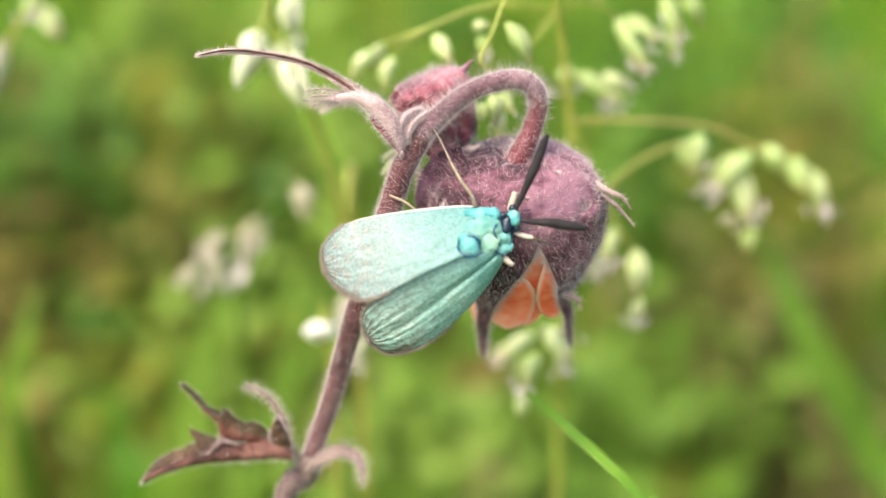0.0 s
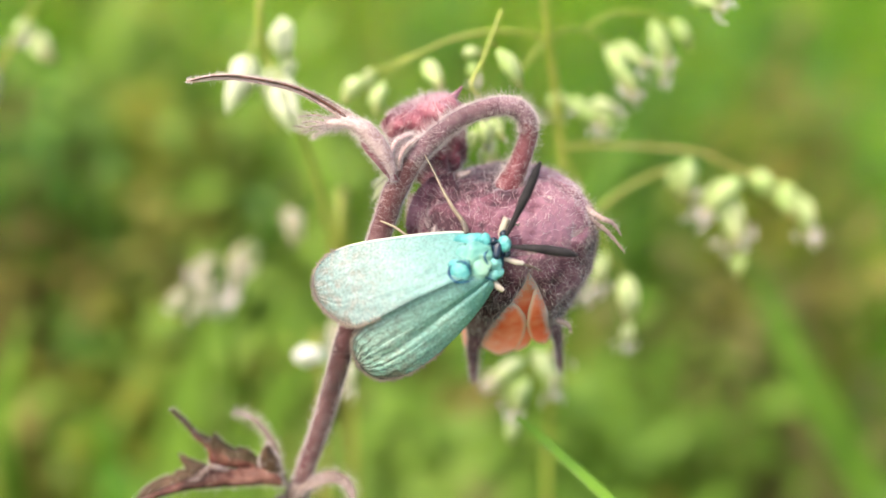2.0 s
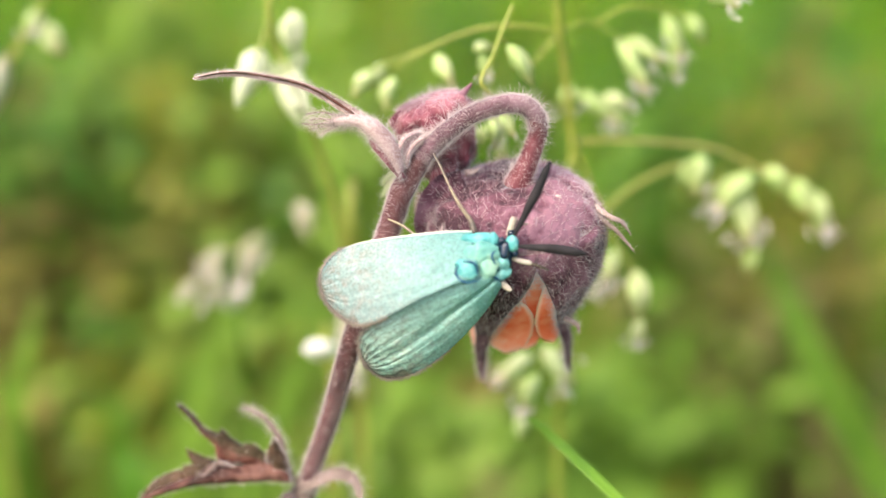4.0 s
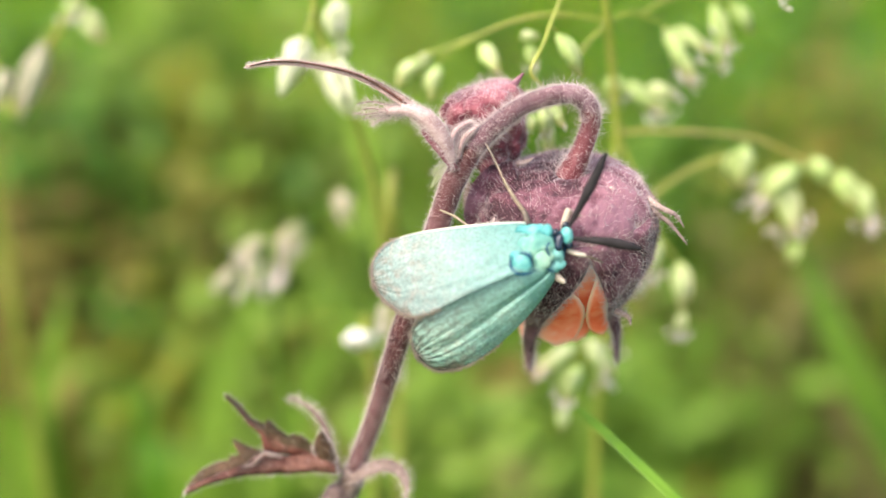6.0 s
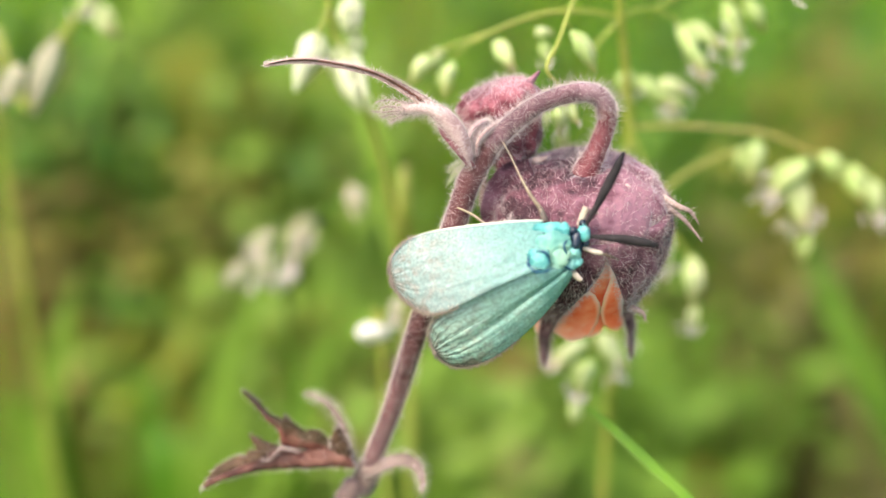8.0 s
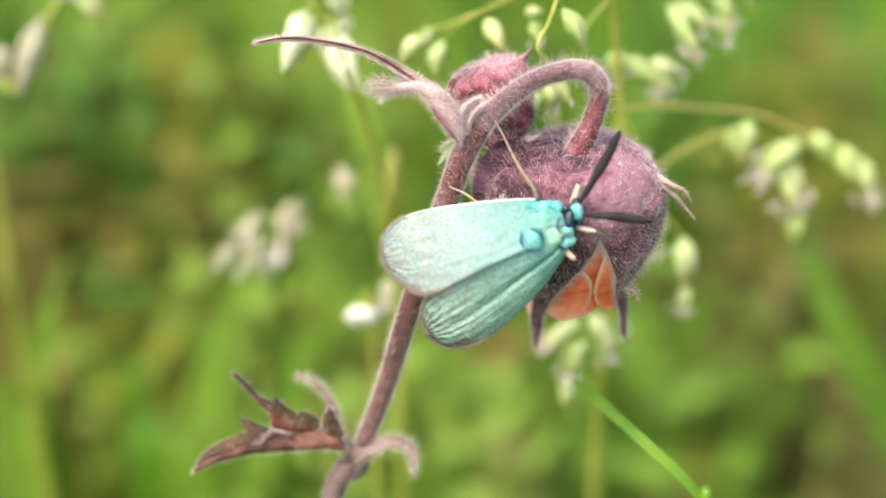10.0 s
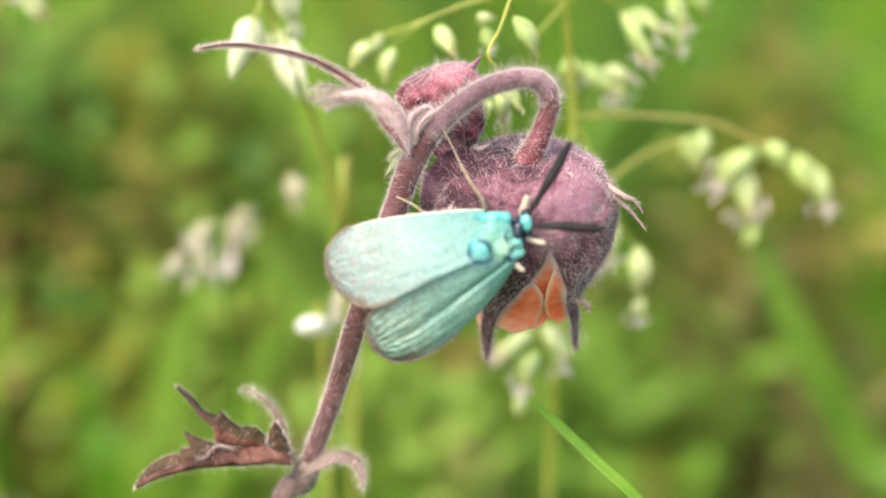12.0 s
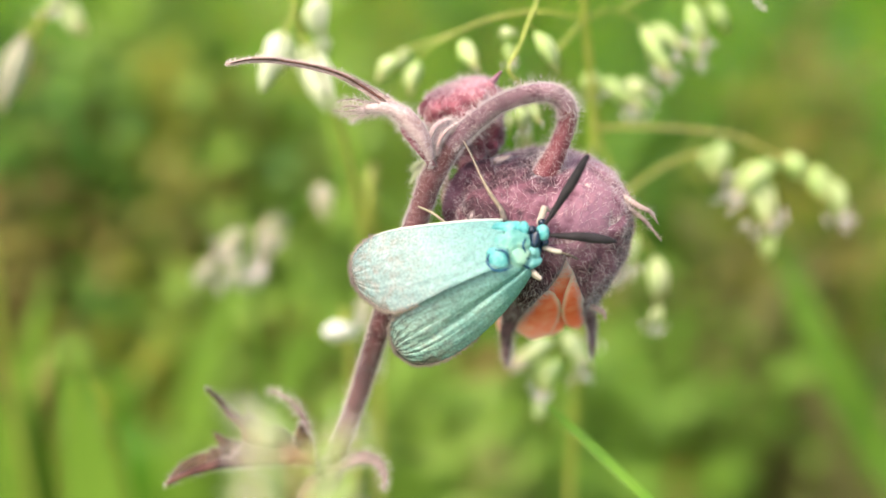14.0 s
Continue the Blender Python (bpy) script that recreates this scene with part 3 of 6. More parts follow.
def herb_leaves(name, mat, label, count, size, rng):
    """Broad low leaves of meadow herbs at many slants, as one mesh."""
    verts, polys = [], []
    for _ in range(count):
        r = 0.16 + 2.0 * rng.random() ** 1.7
        a = radians(90) + rng.gauss(0, 0.5)
        c = Vector((r * math.cos(a), r * math.sin(a), rng.uniform(0.015, 0.11)))
        ln, tilt, turn = size * rng.uniform(0.5, 1.3), rng.uniform(-0.3, 1.2), rng.uniform(0, math.tau)
        m = Matrix.Rotation(turn, 3, "Z") @ Matrix.Rotation(-tilt, 3, "Y")
        b = len(verts)
        for u, w, z in ((0, 0.06, 0), (0.2, 0.3, 0.05), (0.5, 0.42, 0.08), (0.8, 0.28, 0.04), (1, 0.03, -0.05)):
            verts += [c + m @ Vector((u * ln, k * w * ln * 0.6, z * ln + (0.05 * ln if k else 0))) for k in (-1, 0, 1)]
        for i in range(4):
            for k in (0, 1):
                q = b + 3 * i + k
                polys.append((q, q + 1, q + 4, q + 3))
        # its stalk down to the soil
        q = len(verts)
        verts += [c + Vector((0.0008, 0, 0)), c + Vector((-0.0008, 0, 0)), Vector((c.x - 0.001, c.y, -0.005)), Vector((c.x + 0.001, c.y, -0.005))]
        polys.append((q, q + 1, q + 2, q + 3))
    me = bpy.data.meshes.new(name)
    me.from_pydata(verts, [], polys)
    me.materials.append(mat)
    return tagged(new(name, me), label, "herb", kind="stuff")


# ---- water avens ----
def bell_rows(axis, origin, radius, length, profile, centre, half, s0, s1, lift=0.0, n_s=14, n_t=9, curl=0.0, wav=0.0, skew=0.0, crumple=0.0, ribs=0.0):
    """A lobe of a bell that hangs along axis from origin: rows from s0 to s1, about the angle centre, half its angular width at each s."""
    z = Vector(axis).normalized()
    x = Vector((0, 0, 1)).cross(z).normalized()
    y = z.cross(x)
    rows = []
    for i in range(n_s):
        u = i / (n_s - 1)
        s = s0 + (s1 - s0) * u
        r = np.interp(s, [q[0] for q in profile], [q[1] for q in profile]) * radius + lift
        h = half(u)
        row = []
        for j in range(n_t):
            t = 2 * j / (n_t - 1) - 1
            a = centre + skew * u * u + h * t
            rr = r + curl * u**3 + wav * math.sin(5 * t + 7 * u) * u
            rr += crumple * noise.noise(Vector((math.sin(a) * 4, math.cos(a) * 4, s * 6)))
            rr -= ribs * max(0, math.sin(15 * a + 3 * noise.noise(Vector((a * 2, s * 4, 7))))) ** 3 * min(1, s * 5 + 0.3)
            row.append(Vector(origin) + z * (length * s) + x * (rr * math.sin(a)) + y * (rr * math.cos(a)))
        rows.append(row)
    return rows


def lobe_rows(axis, origin, radius, length, profile, edges, lift=0.0, n_s=34, n_t=23, curl=0.0, crumple=0.0, swell=0.0):
    """A lobe of the bell between two edges: edges are rows of (s, angle of one edge, angle of the other), s from the foot of the bell to its mouth."""
    z = Vector(axis).normalized()
    x = Vector((0, 0, 1)).cross(z).normalized()
    y = z.cross(x)
    ss = [e[0] for e in edges]
    rows = []
    for i in range(n_s):
        u = i / (n_s - 1)
        s = ss[0] + (ss[-1] - ss[0]) * u
        r = np.interp(s, [q[0] for q in profile], [q[1] for q in profile]) * radius + lift
        a0, a1 = np.interp(s, ss, [e[1] for e in edges]), np.interp(s, ss, [e[2] for e in edges])
        row = []
        for j in range(n_t):
            q = j / (n_t - 1)
            a = a0 + (a1 - a0) * q
            rr = r + curl * u**3 + swell * math.sin(math.pi * q) + crumple * noise.noise(Vector((math.sin(a) * 3, math.cos(a) * 3, s * 5)))
            row.append(Vector(origin) + z * (length * s) + x * (rr * math.sin(a)) + y * (rr * math.cos(a)))
        rows.append(row)
    return rows


BELL = [(-0.04, 0.12), (-0.02, 0.3), (0.0, 0.55), (0.04, 0.76), (0.1, 0.9), (0.2, 0.98), (0.33, 1.0), (0.5, 0.965), (0.65, 0.885), (0.8, 0.77), (0.9, 0.69), (1.0, 0.635), (1.2, 0.6)]


def water_avens():
    rng = random.Random(5)
    foot = on_ground((-10.25, -18.76, -8.00))
    plant = thing("water_avens", foot, "nodding purple water avens with hairy stem and salmon petals", "flower")
    # main stem
    bm = tube(bmesh.new(), [(-0.08, 8.87, 0.20), (-0.82, 7.81, 0.10), (-1.56, 6.57, -0.10), (-2.25, 5.06, -0.40), (-4.19, -0.73, -1.40), (-6.25, -6.46, -2.60), (-8.50, -13.43, -5.20), (-10.84, -19.48, -7.80)], [0.85, 0.95, 1.0, 1.0, 0.98, 0.92, 0.83, 0.8], seg=14, rough=0.08)
    hair = down(bm, 5200, 420, 0.8, rng)
    stem = part("stem", bm, M_STEM_LOW, plant, "purple-brown hairy flower stalk")
    part("stem_hairs", hair, M_HAIR, stem, "fine whitish hairs", kind="stuff")
    low = (-10.84, -19.48, -7.80)
    bm = tube(bmesh.new(), [(-10.71, -19.10, -7.60), (-11.33, -20.84, -8.40), (-14.49, -27.84, -10.00), (low[0] - 14, low[1] - 60, low[2] - 26), (low[0] - 18, low[1] - 140, low[2] - 62), (foot[0] - 18, foot[1], foot[2])], [0.9, 1.15, 0.85, 0.95, 1.1, 1.3], seg=12, rough=0.08)
    hair = fuzz(bm, 12000, 0.45, rng, radius=0.011, spread=0.3)
    stem = part("lower_stem", bm, M_STALK, plant, "grey-brown stem with white down")
    part("stem_hairs", hair, M_HAIR, stem, kind="stuff")
    # arched pedicel
    arch = [(-0.36, 8.50, 0.20), (0.84, 9.81, 0.50), (1.89, 10.75, 0.80), (3.07, 11.64, 1.00), (4.38, 12.31, 1.20), (5.75, 12.75, 1.30), (7.12, 12.95, 1.20), (8.33, 12.76, 0.90), (9.15, 11.98, 0.50), (9.33, 11.01, 0.10)]
    bm = tube(bmesh.new(), arch, [0.86, 0.84, 0.82, 0.78, 0.76, 0.76, 0.78, 0.8, 0.8, 0.8], seg=16, steps=8, rough=0.06)
    hair = down(bm, 3400, 520, 0.95, rng)
    ped = part("pedicel", bm, M_STEM, plant, "arched purple hairy pedicel")
    part("pedicel_hairs", hair, M_HAIR, ped, kind="stuff")
    bm = tube(bmesh.new(), [arch[-2], arch[-1], *[(9.09, 9.85, -0.30), (8.65, 8.62, -0.50), (8.12, 7.42, -0.70), (7.59, 6.18, -1.00)]], [0.79, 0.8, 0.8, 0.84, 0.98, 1.3], seg=16, steps=6, rough=0.1)
    hair = down(bm, 800, 210, 0.85, rng)
    ped = part("pedicel_foot", bm, M_STEM_RED, plant, "dark red hairy foot of the pedicel")
    part("pedicel_hairs", hair, M_HAIR, ped, kind="stuff")
    # flower bell
    axis = Vector((0.03, -0.82, -0.57))
    top = Vector((7.49, 6.23, -0.90))
    rad, length = 7.2, 12.7
    bm = bmesh.new()
    sheet(bm, bell_rows(axis, top, rad, length, BELL, 0, lambda u: math.pi * 0.9999, -0.04, 0.2, n_s=16, n_t=140, crumple=0.3, ribs=0.1), 0.35)
    hair = fuzz(bm, 1000, 0.7, rng, radius=0.0115, spread=0.9)
    fluff = fuzz(bm, 2400, 0.34, rng, radius=0.0115, spread=2.2)
    calyx = part("calyx", bm, M_CALYX, plant, "purple hairy bell-shaped calyx")
    part("calyx_down", fluff, M_DOWN, calyx, kind="stuff")
    part("calyx_hairs", hair, M_HAIR, calyx, kind="stuff")

    def sepal_part(rows, dense):
        bm = sheet(bmesh.new(), rows, 0.4)
        hair = fuzz(bm, int(300 * dense), 0.75, rng, radius=0.0115, spread=1.0)
        fuzz(bm, int(480 * dense), 0.65, rng, out=hair, rim=True)
        fluff = fuzz(bm, int(1200 * dense), 0.45, rng, radius=0.0125, spread=2.4)
        sep = part("sepal", bm, M_CALYX, plant, "pointed purple hairy sepal")
        part("sepal_down", fluff, M_DOWN, sep, kind="stuff")
        part("sepal_hairs", hair, M_HAIR, sep, kind="stuff")

    # two sepals part in front; three more close the bell behind
    sepal_part(lobe_rows(axis, top, rad, length, BELL, [(0.16, -1.15, 0.2), (0.27, -1.1, 0.17), (0.38, -1.02, 0.11), (0.49, -0.96, -0.01), (0.65, -0.9, -0.17), (0.8, -0.82, -0.33), (0.9, -0.8, -0.46), (1.0, -0.84, -0.57), (1.1, -0.9, -0.66), (1.25, -0.89, -0.73), (1.36, -0.86, -0.78), (1.42, -0.81, -0.8)], lift=0.22, crumple=0.3), 1.5)
    sepal_part(lobe_rows(axis, top, rad, length, BELL, [(0.16, 0.14, 1.75), (0.27, 0.17, 1.7), (0.4, 0.28, 1.6), (0.56, 0.38, 1.5), (0.7, 0.48, 1.28), (0.8, 0.56, 1.1), (0.88, 0.64, 0.97), (1.0, 0.77, 0.97), (1.1, 0.84, 1.02), (1.25, 0.93, 1.03), (1.38, 0.99, 1.0)], lift=0.2, curl=0.9, crumple=0.4), 1.5)
    for ang, skew, curl, s1 in ((2.45, 0.0, 0.8, 1.15), (3.6, 0.0, 0.8, 1.15), (-1.65, -0.2, 0.6, 1.15)):
        sepal_part(bell_rows(axis, top, rad, length, BELL, ang, lambda u: 0.58 * (1 - u) ** 3.0 + 0.1 * (1 - u) ** 0.55 + 0.02, 0.17, s1, lift=0.12, curl=curl, n_s=26, n_t=25, skew=skew, crumple=0.4, ribs=0.15), 0.6)
    # petals: an inner one, then one that swells to each side of the gap
    for edges, lift, swell in (
        ([(0.25, -0.5, 0.7), (0.6, -0.5, 0.75), (0.9, -0.42, 0.6), (1.02, -0.33, 0.5), (1.07, -0.15, 0.35), (1.09, 0.05, 0.2)], -0.85, 0.1),
        ([(0.25, -0.9, -0.25), (0.45, -0.95, -0.2), (0.55, -1.0, -0.02), (0.62, -1.0, 0.1), (0.72, -1.0, 0.2), (0.84, -0.98, 0.26), (0.94, -0.92, 0.24), (1.02, -0.8, 0.16), (1.07, -0.65, 0.05), (1.1, -0.4, -0.15)], -0.5, 0.25),
        ([(0.25, 0.3, 0.8), (0.4, 0.3, 0.95), (0.5, 0.26, 1.0), (0.65, 0.22, 1.05), (0.8, 0.23, 1.05), (0.9, 0.3, 1.02), (0.97, 0.37, 0.95), (1.02, 0.46, 0.85), (1.05, 0.58, 0.7)], -0.35, 0.35),
        ([(0.3, -1.8, -0.8), (0.7, -1.8, -0.85), (0.95, -1.7, -0.8), (1.08, -1.5, -0.85), (1.17, -1.2, -0.95)], -0.65, 0.2),
        ([(0.3, 1.1, 2.2), (0.7, 1.1, 2.2), (0.9, 1.2, 2.1), (1.0, 1.4, 1.9)], -0.7, 0.2),
        ([(0.3, 2.2, 3.3), (0.7, 2.2, 3.3), (0.9, 2.3, 3.2), (1.0, 2.6, 2.9)], -0.7, 0.2),
        ([(0.3, 3.2, 4.5), (0.7, 3.2, 4.5), (0.9, 3.4, 4.4), (1.0, 3.7, 4.1)], -0.9, 0.2),
    ):
        rows = lobe_rows(axis, top, rad, length, BELL, edges, lift=lift, curl=0.5, swell=swell, crumple=0.15, n_s=40, n_t=27)
        part("petal", sheet(bmesh.new(), rows, 0.16, uv="petal"), M_PETAL, plant, "salmon-orange rounded petal with paler edge")
    # epicalyx strands
    for pts in ([(13.47, 4.28, -1.00), (14.61, 3.55, -0.80), (16.04, 2.46, -1.00), (17.44, 0.85, -1.40)], [(13.94, 4.65, -1.00), (15.30, 3.76, -0.60), (16.35, 3.29, -0.80), (17.12, 2.26, -1.00)], [(10.75, 5.37, 0.60), (11.62, 4.39, 1.20), (12.26, 3.21, 1.60)], [(11.57, -4.70, -2.00), (12.61, -5.18, -2.00), (12.89, -5.90, -2.00)], [(3.36, 7.61, -2.50), (4.07, 7.70, -2.00), (4.64, 8.00, -1.80)], [(-0.60, 6.24, -6.00), (-0.97, 4.51, -6.00), (-0.78, 3.01, -6.00)]):
        bm = tube(bmesh.new(), pts, [0.3, 0.24, 0.17, 0.05], seg=8, flat=0.6)
        hair = fuzz(bm, 60, 0.55, rng, radius=0.008)
        e = part("bracteole", bm, M_BRACT, plant, "narrow hairy bracteole")
        part("bracteole_hairs", hair, M_HAIR, e, kind="stuff")
    # the sepal that bends back behind the stem
    for pts, wd, mt in (([(3.24, 6.95, -1.20), (1.85, 6.24, -1.60), (0.74, 5.07, -2.00), (-0.01, 3.23, -2.60), (-0.02, 1.46, -3.40)], 2.6, M_CALYX), ([(2.27, 8.52, -3.50), (1.41, 7.47, -3.20), (0.94, 6.17, -3.40), (0.65, 4.68, -3.80)], 1.7, M_BUD)):
        bm = blade(bmesh.new(), pts, wd, facing=(-0.3, 0.3, 1), fold=0.3, shape=(0.6, 1, 1, 0.8, 0.3), thick=0.3)
        hair = fuzz(bm, 260, 0.6, rng)
        p = part("sepal", bm, mt, plant, "crumpled dark purple sepal bent back")
        part("sepal_hairs", hair, M_HAIR, p, kind="stuff")
    # bud on its short stalk
    b_axis, b_top = Vector((0.33, -0.86, -0.4)), Vector((-0.04, 13.95, -3.20))
    for k in range(5):
        rows = bell_rows(b_axis, b_top, 2.95, 7.0, [(0, 0.02), (0.02, 0.55), (0.05, 0.9), (0.1, 1.04), (0.25, 1.08), (0.5, 1.0), (0.8, 0.78), (0.94, 0.55), (1.0, 0.2)], k * 1.257 + 0.3, lambda u: 0.72 * (1 - 0.3 * u), 0.0, 1.0, lift=0.1 * (k % 2), n_s=30, n_t=19, wav=0.3, crumple=0.7)
        bm = sheet(bmesh.new(), rows, 0.3)
        hair = fuzz(bm, 240, 0.75, rng)
        fuzz(bm, 260, 0.3, rng, radius=0.008, spread=1.6, out=hair)
        p = part("bud_scale", bm, M_BUD, plant, "wrinkled red hairy bud scale")
        part("bud_hairs", hair, M_HAIR, p, kind="stuff")
    bm = ellipsoid(bmesh.new(), Vector(b_top) + b_axis.normalized() * 3.7, b_axis, 3.4, 2.7, lumpy=0.12)
    part("bud_core", bm, M_BUD, plant)
    for pts, rr in (([(-1.97, 7.70, 1.00), (-2.13, 8.64, 1.50), (-1.95, 9.52, 1.60), (-1.41, 10.27, 1.30), (-0.70, 10.65, 0.60), (-0.26, 10.84, -1.50)], 0.2), ([(-1.43, 7.80, 0.90), (-1.33, 8.66, 1.30), (-0.96, 9.45, 1.40), (-0.25, 10.11, 1.10), (0.48, 10.54, 0.40)], 0.16), ([(-1.71, 7.75, 0.40), (-1.70, 8.70, 0.80), (-1.42, 9.61, 0.70), (-0.80, 10.30, 0.10), (0.02, 10.48, -1.60)], 0.42)):
        bm = tube(bmesh.new(), pts, [rr, rr * 1.1, rr, rr * 0.8], seg=10)
        hair = down(bm, 320, 50, 0.6, rng)
        p = part("bud_stalk", bm, M_PALE, plant, "pale hairy looped bud stalk")
        part("bud_hairs", hair, M_HAIR, p, kind="stuff")
    bm = tube(bmesh.new(), [(2.21, 13.22, -3.00), (3.09, 14.20, -2.50), (3.91, 15.16, -2.00)], [0.4, 0.35, 0.1], seg=8, flat=0.6)
    part("bud_point", bm, M_CALYX, plant)
    # upper bract: one long point, a fringed lobe, a short green lobe
    bm = blade(bmesh.new(), [(-1.47, 7.23, 0.60), (-2.45, 8.86, 1.20), (-4.46, 10.82, 2.00), (-6.48, 12.44, 2.40), (-9.65, 14.19, 2.60), (-13.78, 15.13, 2.50), (-16.32, 15.31, 2.40), (-18.60, 14.99, 2.30)], 1.45, facing=(0.2, 0.5, 1), fold=0.5, shape=(0.7, 1.0, 1.0, 0.62, 0.42, 0.36, 0.36, 0.16), thick=0.3)
    groove = blade(bmesh.new(), [(-2.86, 9.42, 2.00), (-4.43, 10.86, 2.40), (-6.44, 12.52, 2.80), (-9.60, 14.26, 3.00), (-13.71, 15.19, 2.90), (-16.25, 15.33, 2.80), (-18.26, 15.03, 2.60)], 0.24, facing=(0.2, 0.5, 1), fold=0.2, shape=(0.4, 1.0, 1.0, 0.8, 0.7, 0.6, 0.2), thick=0.15)
    hair = down(bm, 900, 160, 0.6, rng)
    fuzz(bm, 500, 0.3, rng, radius=0.011, out=hair, rim=True)
    p = part("bract", bm, M_BRACT, plant, "long curved grey-brown hairy bract")
    part("bract_hairs", hair, M_HAIR, p, kind="stuff")
    part("bract_groove", groove, M_LEAF, p, "dark red-brown stripe")
    bm = sheet(bmesh.new(), between([(-2.05, 7.22, 1.20), (-2.99, 8.53, 1.90), (-3.98, 9.81, 2.30), (-4.84, 10.78, 2.50), (-6.16, 11.25, 2.40), (-7.28, 11.16, 2.00)], [(-1.69, 7.56, 0.90), (-1.95, 9.11, 1.60), (-2.63, 10.42, 2.10), (-3.71, 11.48, 2.40), (-5.44, 12.06, 2.40), (-7.28, 11.70, 2.00)], n=34, across=9, belly=0.45), 0.3)
    hair = fuzz(bm, 420, 0.7, rng, radius=0.009, lean=(-0.9, 0, 0))
    fuzz(bm, 450, 0.3, rng, radius=0.008, lean=(-0.6, 0.2, 0), spread=1.6, out=hair)
    fuzz(bm, 420, 0.85, rng, radius=0.009, lean=(-0.5, -0.4, 0), out=hair, rim=True)
    sheath = part("bract_sheath", bm, M_PALE, plant, "pale pink sheath of the bract")
    part("bract_hairs", hair, M_HAIR, sheath, kind="stuff")
    # its free end frays into narrow teeth
    for pts, wd in (([(-6.00, 11.98, 2.00), (-7.10, 11.98, 2.00), (-8.37, 12.25, 2.00), (-9.65, 12.07, 2.00)], 0.17), ([(-6.54, 11.68, 2.20), (-7.63, 11.59, 2.20), (-8.72, 11.68, 2.20), (-9.26, 11.50, 2.20)], 0.14), ([(-6.31, 11.50, 2.20), (-7.81, 11.36, 2.20), (-8.90, 11.22, 2.20), (-9.99, 11.31, 2.20)], 0.16), ([(-5.86, 11.11, 2.00), (-7.09, 11.11, 2.00), (-8.28, 11.07, 2.00), (-9.28, 10.79, 2.00)], 0.17), ([(-7.00, 11.05, 2.10), (-7.81, 10.78, 2.10), (-8.45, 10.33, 2.10)], 0.12)):
        bm = blade(bmesh.new(), pts, wd, facing=(0, 0.5, 1), fold=0.3, shape=(0.9, 1, 0.8, 0.5, 0.1), thick=0.15)
        hair = fuzz(bm, 110, 0.7, rng, radius=0.009, lean=(-0.8, -0.1, 0))
        tooth = part("bract_tooth", bm, M_BRACT, plant)
        part("bract_hairs", hair, M_HAIR, tooth, kind="stuff")
    for pts, wd in (([(-2.14, 7.79, -1.50), (-2.81, 7.18, -2.20), (-3.39, 6.26, -2.60), (-3.87, 5.51, -2.80)], 0.55), ([(-2.42, 7.23, -1.50), (-2.72, 6.52, -2.20), (-2.53, 5.69, -2.60), (-2.92, 5.13, -2.80)], 0.45), ([(-2.61, 7.51, -1.50), (-3.38, 7.09, -2.20), (-3.72, 6.54, -2.60)], 0.4)):
        bm = blade(bmesh.new(), pts, wd, fold=0.4, shape=(0.6, 1, 0.9, 0.6, 0.1), thick=0.18)
        hair = fuzz(bm, 60, 0.55, rng, radius=0.008)
        p = part("bract", bm, M_PLUMP, plant, "small pale green bract lobe")
        part("bract_hairs", hair, M_HAIR, p, kind="stuff")
    bm = blade(bmesh.new(), [(-1.73, 6.87, 1.00), (-2.45, 7.83, 1.60), (-3.27, 8.80, 2.00), (-4.08, 9.68, 2.20), (-4.53, 10.32, 2.20)], 0.75, facing=(-0.5, 0.2, 1), fold=0.4, shape=(0.7, 1, 1, 0.8, 0.2), thick=0.25)
    hair = fuzz(bm, 70, 0.6, rng, radius=0.008, lean=(-0.8, -0.3, 0))
    p = part("bract_keel", bm, M_BUD, plant, "dark red keel of the bract")
    part("bract_hairs", hair, M_HAIR, p, kind="stuff")
